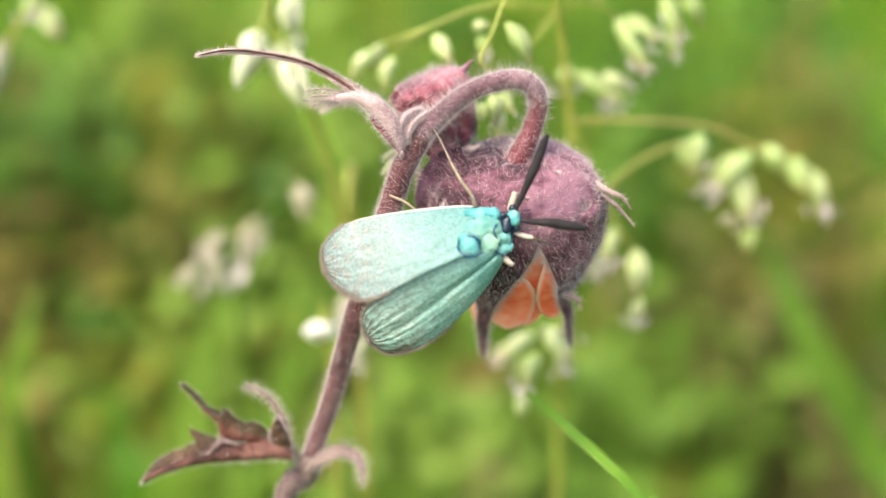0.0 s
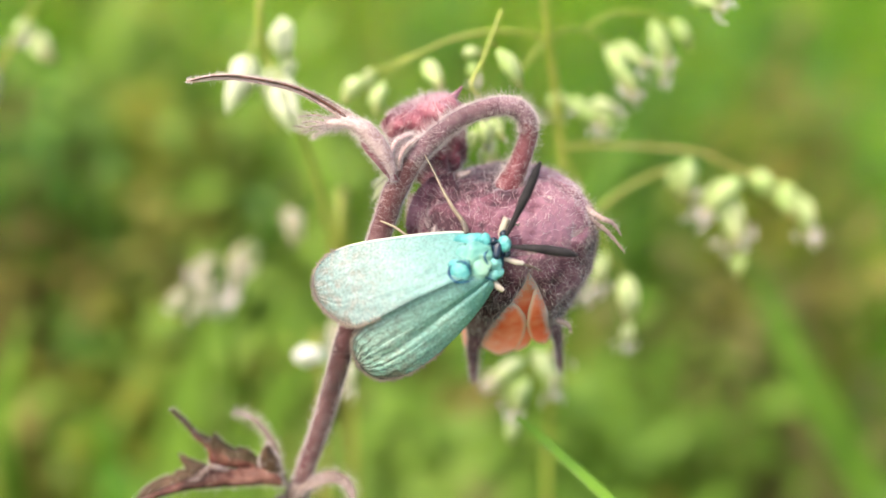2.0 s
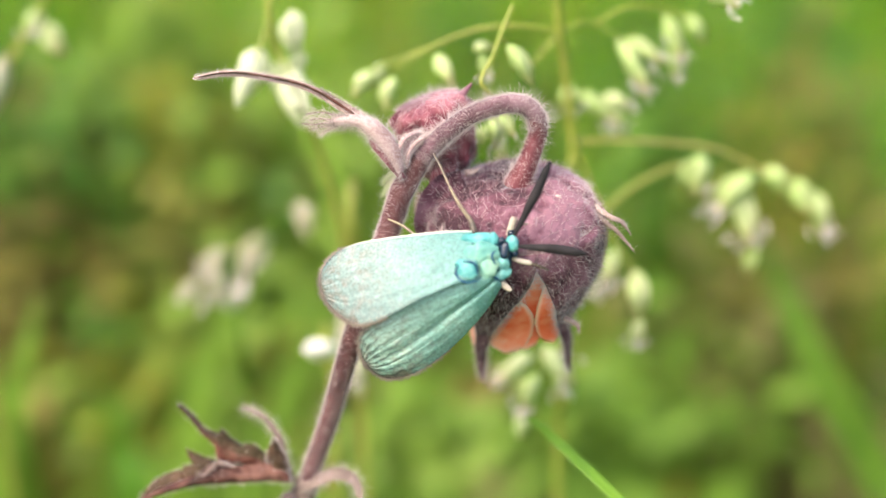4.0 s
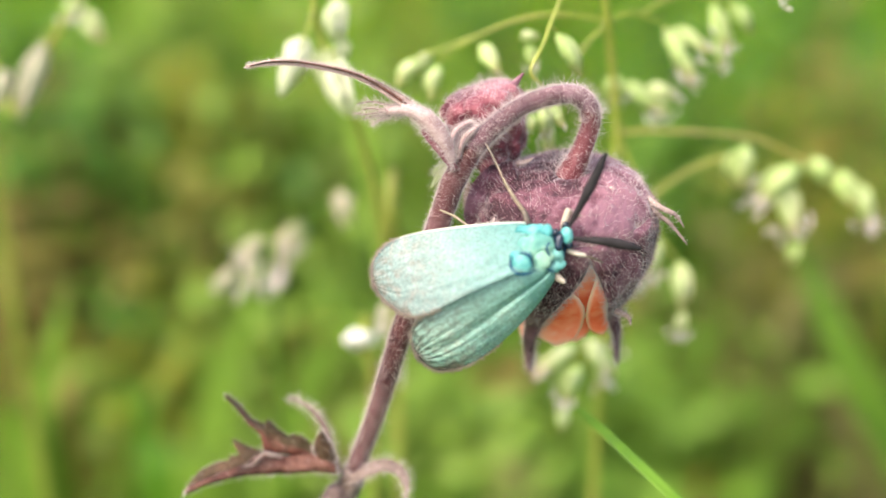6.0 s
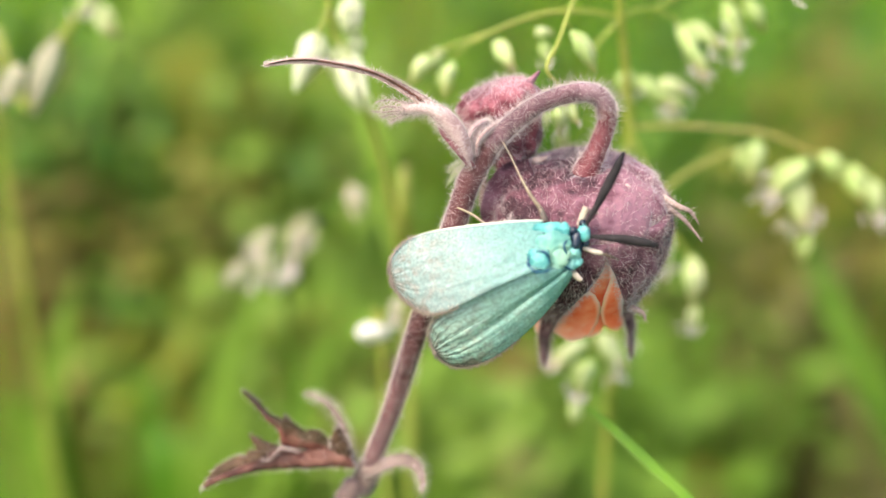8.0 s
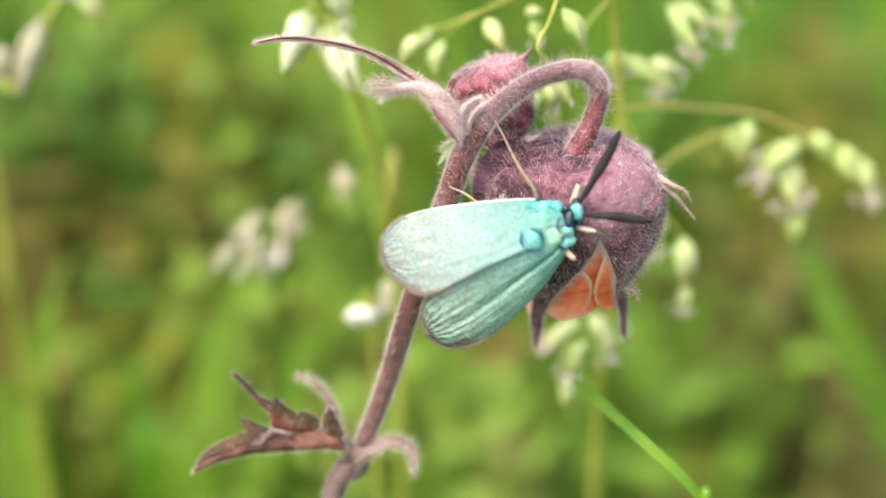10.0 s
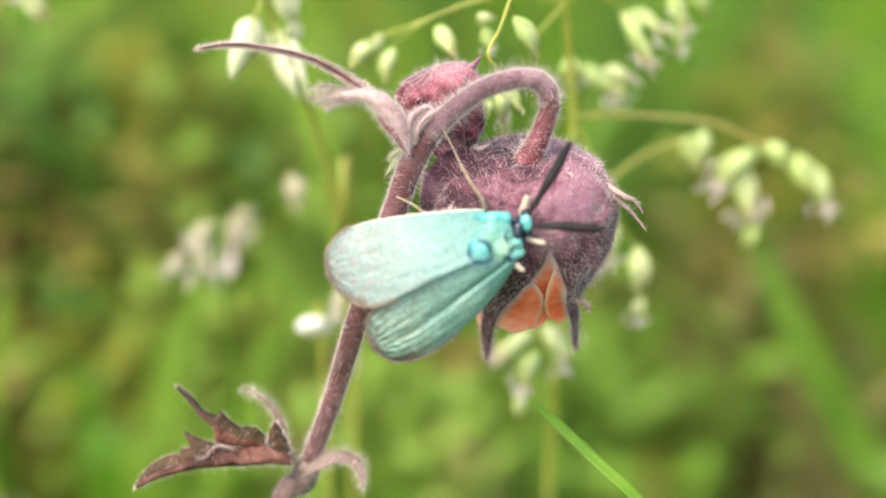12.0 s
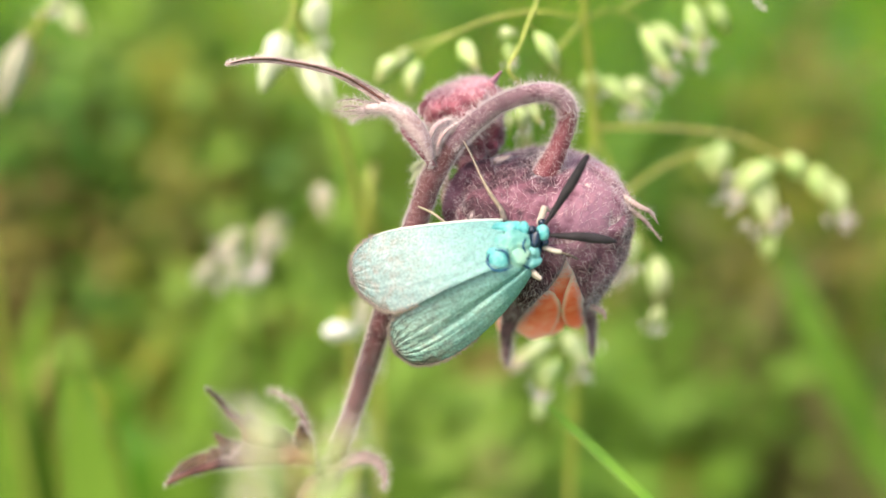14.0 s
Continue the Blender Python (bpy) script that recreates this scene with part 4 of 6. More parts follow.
    # lower leaf: a folded red-brown half, a dark toothed half behind it, a pointed upper leaflet
    for lower, upper, mat, belly, label in (
        ([(-11.86, -19.11, -5.90), (-13.83, -18.97, -5.90), (-16.79, -19.14, -5.90), (-19.75, -19.31, -5.90), (-21.73, -19.67, -5.90), (-23.70, -20.28, -5.90), (-25.19, -20.98, -5.90)], [(-12.30, -18.20, -6.30), (-13.00, -17.61, -6.30), (-14.88, -17.43, -6.30), (-16.61, -17.73, -6.30), (-17.95, -17.50, -6.30), (-19.09, -17.65, -6.30), (-20.22, -18.45, -6.30), (-21.81, -19.06, -6.30), (-23.30, -19.66, -6.30), (-25.23, -20.56, -6.30)], M_LEAF_RED, 0.5, "red-brown folded leaf half"),
        ([(-13.92, -18.85, -6.60), (-16.90, -18.68, -6.60), (-19.88, -18.90, -6.60), (-21.87, -19.51, -6.60), (-23.86, -20.16, -6.60), (-25.05, -20.72, -6.60)], [(-13.97, -18.03, -7.00), (-16.96, -17.75, -7.00), (-18.66, -17.37, -7.00), (-19.96, -17.08, -7.00), (-21.51, -16.34, -7.00), (-20.76, -17.33, -7.00), (-20.16, -17.78, -7.00), (-21.71, -17.84, -7.00), (-21.36, -18.13, -7.00), (-22.95, -18.49, -7.00), (-24.35, -19.25, -7.00), (-25.25, -20.40, -7.00)], M_LEAF_OLIVE, 0.2, "dark olive toothed leaf half"),
        ([(-12.02, -18.92, -6.50), (-13.91, -18.05, -6.50), (-15.89, -17.66, -6.50), (-18.48, -17.34, -6.50), (-18.63, -16.59, -6.50), (-18.73, -16.00, -6.50), (-19.88, -14.82, -6.50), (-20.88, -13.64, -6.50), (-21.88, -12.51, -6.50)], [(-12.37, -17.71, -6.90), (-13.67, -17.02, -6.90), (-14.46, -16.73, -6.90), (-15.16, -16.04, -6.90), (-16.11, -15.85, -6.90), (-16.36, -16.15, -6.90), (-17.56, -15.31, -6.90), (-18.26, -14.52, -6.90), (-18.35, -15.07, -6.90), (-19.65, -14.58, -6.90), (-20.76, -13.29, -6.90), (-21.91, -12.36, -6.90)], M_BLADE_LEAF, 0.5, "red-brown pointed toothed leaflet"),
        ([(-12.62, -18.36, -6.10), (-13.56, -18.02, -6.10), (-14.06, -17.29, -6.10), (-14.01, -16.55, -6.10)], [(-12.20, -17.90, -6.30), (-12.60, -16.82, -6.30), (-13.10, -15.93, -6.30), (-13.50, -15.35, -6.30)], M_LEAF_OLIVE, 0.4, "small brown folded leaflet"),
    ):
        bm = sheet(bmesh.new(), between(lower, upper, n=64, belly=belly, ruffle=0.3), 0.22, uv="leaf")
        hair = fuzz(bm, 90, 0.6, rng, radius=0.007, lean=(0, -0.6, 0))
        fuzz(bm, 300, 0.32, rng, radius=0.007, out=hair, rim=True)
        if mat is M_LEAF_RED:
            fuzz(bm, 330, 0.62, rng, radius=0.0055, lean=(-0.2, -1.2, 0), out=hair, rim=True)
        leaf = part("leaf", bm, mat, plant, label)
        part("leaf_hairs", hair, M_HAIR, leaf, kind="stuff")
    # pale crumpled margin where the leaf folds
    bm = tube(bmesh.new(), [(-16.73, -17.80, -5.50), (-17.52, -17.51, -5.50), (-18.21, -17.37, -5.50), (-18.80, -17.81, -5.50), (-19.29, -18.31, -5.50), (-20.17, -18.61, -5.50)], [0.05, 0.12, 0.16, 0.11, 0.1, 0.04], seg=8, rough=0.8)
    hair = fuzz(bm, 50, 0.4, rng, radius=0.007)
    p = part("leaf_margin", bm, M_SHEATH, plant, "pale crumpled leaf margin")
    part("leaf_hairs", hair, M_HAIR, p, kind="stuff")
    for pts, wd in (
        ([(-11.89, -19.41, -7.60), (-12.45, -18.27, -7.60), (-12.85, -17.03, -7.60), (-13.16, -15.78, -7.60), (-13.86, -14.54, -7.60), (-14.82, -13.54, -7.60), (-16.07, -12.90, -7.60), (-16.67, -12.86, -7.60)], 0.6),
        ([(-10.86, -19.86, -6.80), (-9.97, -19.26, -6.80), (-8.88, -18.75, -6.80), (-7.74, -18.55, -6.80), (-6.75, -18.94, -6.80), (-6.20, -19.72, -6.80), (-6.00, -20.61, -6.80), (-6.10, -21.55, -6.80)], 1.15),
    ):
        bm = blade(bmesh.new(), pts, wd, facing=(0, 0.4, 1), fold=0.35, shape=(0.6, 1.0, 0.9, 0.6, 0.12), thick=0.2)
        hair = fuzz(bm, 130, 0.9, rng, radius=0.007)
        fuzz(bm, 170, 0.8, rng, radius=0.007, out=hair, rim=True)
        p = part("stipule", bm, M_SHEATH, plant, "pale pinkish hairy stipule")
        part("stipule_hairs", hair, M_HAIR, p, kind="stuff")
    bm = ellipsoid(bmesh.new(), (-10.99, -20.03, -7.80), (0.25, -1, -0.3), 1.4, 1.05, lumpy=0.2)
    hair = fuzz(bm, 500, 0.5, rng)
    p = part("stem_node", bm, M_SHEATH, plant, "pale swollen stem node")
    part("node_hairs", hair, M_HAIR, p, kind="stuff")
    return plant


# ---- moth ----
def wing_rows(lead, trail, bulge, n_t=15, steps=6, ridges=0.0, fold=0.0):
    a, b = spline(lead, steps), spline(trail, steps)
    rows = []
    for i, (p, q) in enumerate(zip(a, b)):
        u = i / (len(a) - 1)
        row = []
        for j in range(n_t):
            t = j / (n_t - 1)
            r = p + (q - p) * t
            groove = 0
            for k, vein in enumerate((0.07, 0.19, 0.28, 0.41, 0.49, 0.61, 0.7, 0.82, 0.92)):
                off = abs(t - vein - 0.012 * math.sin(7 * u + 2 * k) - 0.05 * (vein - 0.5) * u)
                begins = max(0.0, min(1.0, (u - (0.3, 0.6, 0.45)[k % 3]) * 2.2))
                groove = max(groove, max(0, 1 - off / 0.02) * begins * (0.8 + 0.7 * noise.noise(Vector((k * 3, u * 9, 1)))))
            soft = 0.07 * noise.noise(Vector((t * 9, u * 12, 4))) + 0.03 * noise.noise(Vector((t * 25, u * 30, 9)))
            crease = fold * (math.exp(-((t - 0.56) / 0.07) ** 2) * max(0, 1 - 1.1 * u) + 0.9 * max(0, (t - 0.84) / 0.16) ** 1.5)
            row.append(Vector(r) + Vector((0, 0.2, 1)) * (-crease + bulge * math.sin(math.pi * t) * (1 - 0.5 * u) - ridges * groove + soft))
        rows.append(row)
    return rows


def moth():
    body = (5.17, 0.01, 3.80)
    bug = thing("forester_moth", body, "metallic green moth resting with folded wings on the flower", "moth")
    rows = wing_rows([(3.84, 2.44, 4.10), (2.13, 2.42, 4.10), (-0.57, 2.18, 4.00), (-3.28, 1.85, 3.90), (-5.55, 1.43, 3.70), (-7.21, 0.69, 3.50), (-8.15, -0.57, 3.30), (-8.29, -1.79, 3.30)],
                     [(4.39, -1.00, 5.90), (2.76, -1.60, 6.30), (0.55, -2.54, 6.40), (-1.79, -3.70, 6.20), (-3.76, -4.66, 5.80), (-5.51, -4.85, 5.00), (-7.11, -3.83, 4.00), (-8.08, -2.65, 3.30)], 0.35, n_t=61, ridges=0.05)
    part("forewing", sheet(bmesh.new(), rows, 0.12, uv="wing"), M_WING, bug, "pale metallic green forewing with brownish fringe")
    edge = [tuple(rows[i][0] + Vector((0, 0, 0.03))) for i in range(0, int(len(rows) * 0.66), 3)]
    part("wing_edge", tube(bmesh.new(), edge, [0.1, 0.11, 0.09, 0.04], seg=8, steps=3), M_COSTA, bug, "cream front edge of the wing")

    def fringe(rows, first):
        """A brown hem of short scales round the outer margin of a wing."""
        n = len(rows)
        hem = [tuple(rows[i][0]) for i in range(int(first[0] * n), n, 3)] + [tuple(rows[-1][k]) for k in range(0, len(rows[-1]), 6)] + [tuple(rows[i][-1]) for i in range(n - 1, int(first[1] * n), -3)]
        bm = tube(bmesh.new(), hem, [0.03, 0.06, 0.07, 0.07, 0.06, 0.03], seg=6, steps=2)
        scales = fuzz(bm, 900, 0.3, GRAIN, radius=0.02, spread=0.8)
        band = part("fringe", bm, M_FRINGE, bug, "brownish fringe of the wing")
        part("fringe_fuzz", scales, M_FRINGE, band, kind="stuff")

    fringe(rows, (0.62, 0.48))
    rows = wing_rows([(4.85, -0.91, 5.40), (2.54, -1.68, 5.90), (0.32, -2.63, 5.90), (-1.91, -3.71, 5.60), (-3.80, -4.72, 5.20), (-4.87, -5.62, 4.60), (-5.11, -6.54, 4.00), (-4.93, -7.56, 3.50)],
                     [(6.25, -1.71, 4.50), (5.12, -3.49, 4.30), (3.76, -5.14, 4.10), (2.04, -6.84, 3.90), (0.22, -8.21, 4.00), (-1.59, -9.01, 3.80), (-3.22, -9.10, 3.60), (-4.53, -8.24, 3.50)], 0.3, n_t=91, ridges=0.1, fold=0.4)
    part("forewing", sheet(bmesh.new(), rows, 0.12, uv="wing"), M_WING_PAINTED_LIGHT, bug, "blue-green forewing with dark veins, its light painted into the colour")
    fringe(rows, (0.6, 0.4))
    d = Vector((7.15, 1.42, 4.00)) - Vector((4.35, -0.52, 4.00))
    bm = ellipsoid(bmesh.new(), (4.90, -0.16, 3.60), d, 2.3, 1.75, 1.7, rings=12, seg=18, lumpy=0.12)
    part("thorax", bm, M_DEEP, bug, "turquoise scaly thorax")
    bm = ellipsoid(bmesh.new(), (1.17, -2.43, 3.40), d, 5.0, 1.4, rings=12, seg=14, lumpy=0.05)
    part("abdomen", bm, M_THORAX, bug)
    # flat scale plates over the dark thorax: the green notum, cyan tegulae and shoulder patches
    for name, c, ax, rl, rw, rh, mat, label in (
        ("shoulder_patch", (4.43, 1.73, 4.55), (1, -0.05, 0), 1.5, 0.68, 0.42, M_TEGULA, "pale cyan shoulder patch"),
        ("notum", (4.48, 0.58, 5.20), (1, 0.3, 0), 1.45, 1.05, 0.5, M_NOTUM, "pale green scaly notum"),
        ("tegula", (3.36, -0.65, 5.95), (1, 0.2, 0), 0.93, 0.86, 0.32, M_TEGULA, "rounded cyan tegula"),
        ("notum", (5.01, -0.52, 5.20), (0.6, 1, 0), 1.0, 0.92, 0.5, M_NOTUM, "pale green scaly notum"),
        ("side_patch", (6.10, -0.91, 4.60), (1, 0.5, 0), 0.9, 0.5, 0.42, M_TEGULA, "cyan scale patch"),
        ("side_patch", (6.04, 0.06, 4.90), (1, -0.7, 0), 0.85, 0.55, 0.42, M_TEGULA, "cyan scale patch"),
        ("side_patch", (5.47, 1.69, 4.70), (0.2, 1, 0), 0.65, 0.5, 0.42, M_TEGULA, "cyan scale patch"),
    ):
        bm = ellipsoid(bmesh.new(), c, ax, rl, rw, rh, rings=16, seg=26, lumpy=0.22)
        coat = fuzz(bm, 420, 0.2, GRAIN, radius=0.028, lean=(-1.6, -0.7, 0), spread=0.5)
        patch = part(name, bm, mat, bug, label)
        part("scale_coat", coat, mat, patch, kind="stuff")
    for seam in ([(2.75, -0.21, 6.20), (2.58, -0.78, 6.20), (2.80, -1.30, 6.20), (3.32, -1.56, 6.20), (4.02, -1.47, 6.05), (4.56, -1.21, 5.85)], [(3.14, 0.09, 6.25), (3.75, 0.01, 6.20), (4.15, -0.34, 6.10), (4.24, -0.91, 6.00)], [(3.62, 0.97, 5.20), (4.44, 1.24, 5.35), (5.10, 1.15, 5.40), (5.68, 1.33, 5.20)], [(5.90, 1.15, 5.25), (5.44, 0.62, 5.60), (5.53, 0.06, 5.60), (5.85, -0.34, 5.30)], [(5.80, -0.43, 5.45), (5.37, -1.04, 5.35), (6.19, -1.44, 4.95)]):
        part("seam", tube(bmesh.new(), seam, [0.03, 0.09, 0.12, 0.08, 0.03], seg=8, rough=0.7), M_DEEP, bug, "dark blue seam between scale plates")
    part("collar", ellipsoid(bmesh.new(), (6.34, 0.89, 4.90), (0.3, 1, 0), 1.0, 0.42, 0.6, rings=12, seg=14, lumpy=0.35), M_EYE, bug, "black collar")
    part("head", ellipsoid(bmesh.new(), (7.00, 1.51, 4.90), (-0.2, 1, 0), 0.7, 0.52, 0.62, rings=12, seg=16, lumpy=0.15), M_TEGULA, bug, "cyan scaly head")
    for c in ((6.92, 2.26, 4.80), (7.19, 0.72, 4.70), (6.16, 1.68, 5.00)):
        part("eye" if c[2] < 5 else "dark_spot", ellipsoid(bmesh.new(), c, (0.3, 1, 0), 0.34, 0.32, 0.4), M_EYE, bug, "glossy black eye" if c[2] < 5 else "black spot on the collar")
    # legs
    def leg(pts, rr, mt):
        part("leg", tube(bmesh.new(), pts, rr, seg=8), mt, bug)

    for pts, rr, mt in (
        ([(6.69, 2.13, 4.40), (6.95, 2.82, 4.80), (7.17, 3.52, 5.00)], [0.22, 0.3, 0.27], M_LEG),
        ([(7.17, 3.31, 4.90), (8.25, 3.07, 3.20), (9.55, 3.94, 2.20)], [0.1, 0.08, 0.05], M_LEG),
        ([(7.04, 0.34, 4.20), (7.83, 0.06, 4.40), (8.51, -0.08, 4.30)], [0.2, 0.22, 0.18], M_LEG),
        ([(8.42, -0.08, 4.30), (9.41, -0.39, 3.60), (10.29, -0.79, 2.60)], [0.1, 0.1, 0.06], M_LEG_DARK),
        ([(6.04, -1.44, 4.00), (6.48, -1.90, 4.30), (6.91, -2.26, 4.40)], [0.28, 0.28, 0.18], M_LEG),
    ):
        leg(pts, rr, mt)
    for pts, rr, mt in (
        ([(4.03, 2.38, 3.40), (3.85, 3.11, 3.40), (3.68, 3.44, 3.20)], [0.3, 0.24, 0.2], M_LEG_DARK),
        ([(3.77, 3.35, 3.20), (2.83, 4.67, 3.20), (2.07, 6.08, 2.80)], [0.19, 0.15, 0.12], M_LEG_MID),
        ([(2.12, 5.99, 2.80), (1.44, 7.51, 2.20), (0.76, 8.85, 1.80)], [0.11, 0.1, 0.08], M_LEG_DARK),
        ([(-0.69, 2.18, 3.00), (-1.75, 2.98, 2.60), (-2.94, 3.55, 1.60)], [0.12, 0.12, 0.08], M_LEG_MID),
    ):
        leg(pts, rr, mt)
    return bug


def antenna(bug, foot, tip, name="antenna"):
    """A clubbed antenna whose own frame sits at its foot, so that it can turn there."""
    foot_v, tip_v = Vector(foot), Vector(tip)
    bm = bmesh.new()
    mid = (foot_v + tip_v) / 2 + Vector((0.12, 0.1, 0.2))
    tube(bm, [tuple(foot_v), tuple(mid), tuple(tip_v)], [0.14, 0.22, 0.3, 0.36, 0.4, 0.39, 0.33, 0.14], seg=10, steps=14, rough=0.15)
    bmesh.ops.translate(bm, verts=bm.verts[:], vec=-at(foot))
    ob = new(name, finish(name, bm, M_ANTENNA))
    ob.parent = bug
    ob.location = at(foot) - BASES[bug.name]
    return tagged(ob, "thick black tapering antenna")


# ---- grasses ----
def spikelet_mesh(rng, name, florets=5, mat=M_SPIKELET, plump=False):
    """Overlapping keeled, pointed scales that gape along a short axis, 5 mm long, hanging along -z from the origin (metres)."""
    bm = bmesh.new()
    for k in range(florets):
        s = 1 if k % 2 else -1
        z0 = -0.55 * k
        ln = 3.5 - 0.22 * k + rng.uniform(-0.2, 0.3)
        wd = 0.78 - 0.06 * k
        tilt = s * (0.1 - 0.015 * k + rng.uniform(-0.05, 0.07))
        lean = rng.uniform(-0.12, 0.12)
        if plump:
            wd, tilt = 1.05 - 0.1 * k, tilt * 0.5
        prev = None
        for i in range(7):
            u = i / 6
            w = wd * (0.3, 0.8, 1.0, 0.92, 0.68, 0.36, 0.04)[i]
            cx, cz = s * 0.1 + math.sin(tilt) * ln * u * (1 - 0.2 * u), z0 - math.cos(tilt) * ln * u
            cy = lean * ln * u
            ring = [bm.verts.new(Vector(((cx + s * 0.5 * w * math.cos(a)), cy + w * 0.8 * math.sin(a), cz)) * 0.001) for a in (-1.6, -0.8, 0, 0.8, 1.6)]
            back = [bm.verts.new(Vector(((cx - s * 0.1 * w), cy + w * 0.6 * q, cz)) * 0.001) for q in (0.5, -0.5)]
            ring = ring + back
            if prev:
                for a in range(7):
                    bm.faces.new((prev[a], prev[(a + 1) % 7], ring[(a + 1) % 7], ring[a]))
            else:
                bm.faces.new(ring)
            prev = ring
        bm.faces.new(prev[::-1])
    return finish(name, bm, mat)


def anther_mesh(rng, name):
    """Pale papery flakes and hanging anthers at the end of a spikelet."""
    bm = bmesh.new()
    for k in range(11):
        p = Vector((rng.gauss(0, 0.5), rng.gauss(0, 0.4), -3.6 + rng.gauss(0, 0.45)))
        q = p + Vector((rng.gauss(0, 0.35), rng.gauss(0, 0.35), -rng.uniform(0.5, 1.3)))
        rings = []
        for u, r in ((0, 0.05), (0.3, 0.11), (0.75, 0.13), (1, 0.04)):
            c = p + (q - p) * u
            rings.append([bm.verts.new((c + Vector((math.cos(a), 0.6 * math.sin(a), 0)) * r) * 0.001) for a in (0, 1.57, 3.14, 4.71)])
        for a, b in zip(rings, rings[1:]):
            for k2 in range(4):
                bm.faces.new((a[k2], a[(k2 + 1) % 4], b[(k2 + 1) % 4], b[k2]))
        bm.faces.new(rings[0][::-1])
        bm.faces.new(rings[-1])
    return finish(name, bm, M_TIP)


SPIKELETS = [spikelet_mesh(GRAIN, "spikelet", n) for n in (4, 5, 6)]
PLUMP = [spikelet_mesh(GRAIN, "spikelet", n, M_PLUMP, True) for n in (5, 6)]
PINKISH = [spikelet_mesh(random.Random(21 + n), "spikelet", n, M_PINKISH) for n in (4, 5, 6)]
ANTHERS = [anther_mesh(GRAIN, "anthers") for _ in range(3)]


def spikelet(grass, p, q, size=1.0, turn=0.0, tips=None, meshes=SPIKELETS):
    """A spikelet from the local point p towards q; size 1 is about 5 mm."""
    rng = GRAIN
    ob = new("spikelet", rng.choice(meshes))
    d = way(Vector(q) - Vector(p))
    ln = (Vector(q) - Vector(p)).length / 5.0
    rot = d.to_track_quat("-Z", "Y").to_matrix().to_4x4() @ Matrix.Rotation(turn + rng.uniform(-0.6, 0.6), 4, "Z")
    ob.parent = grass
    ob.matrix_basis = Matrix.Translation(at(p) - BASES[grass.name]) @ rot @ Matrix.Diagonal((size * 0.94, size * 0.94, ln, 1))
    if tips or (tips is None and rng.random() < 0.65):
        t = new("anthers", rng.choice(ANTHERS))
        t.parent = ob
        tagged(t, "pale papery tips and anthers")
    return ob


def branch(grass, pts, r0=0.17, r1=0.11, mat=None, name="branch"):
    return part(name, tube(bmesh.new(), pts, [r0, r1], seg=7, rough=0.1), mat or M_CULM, grass)


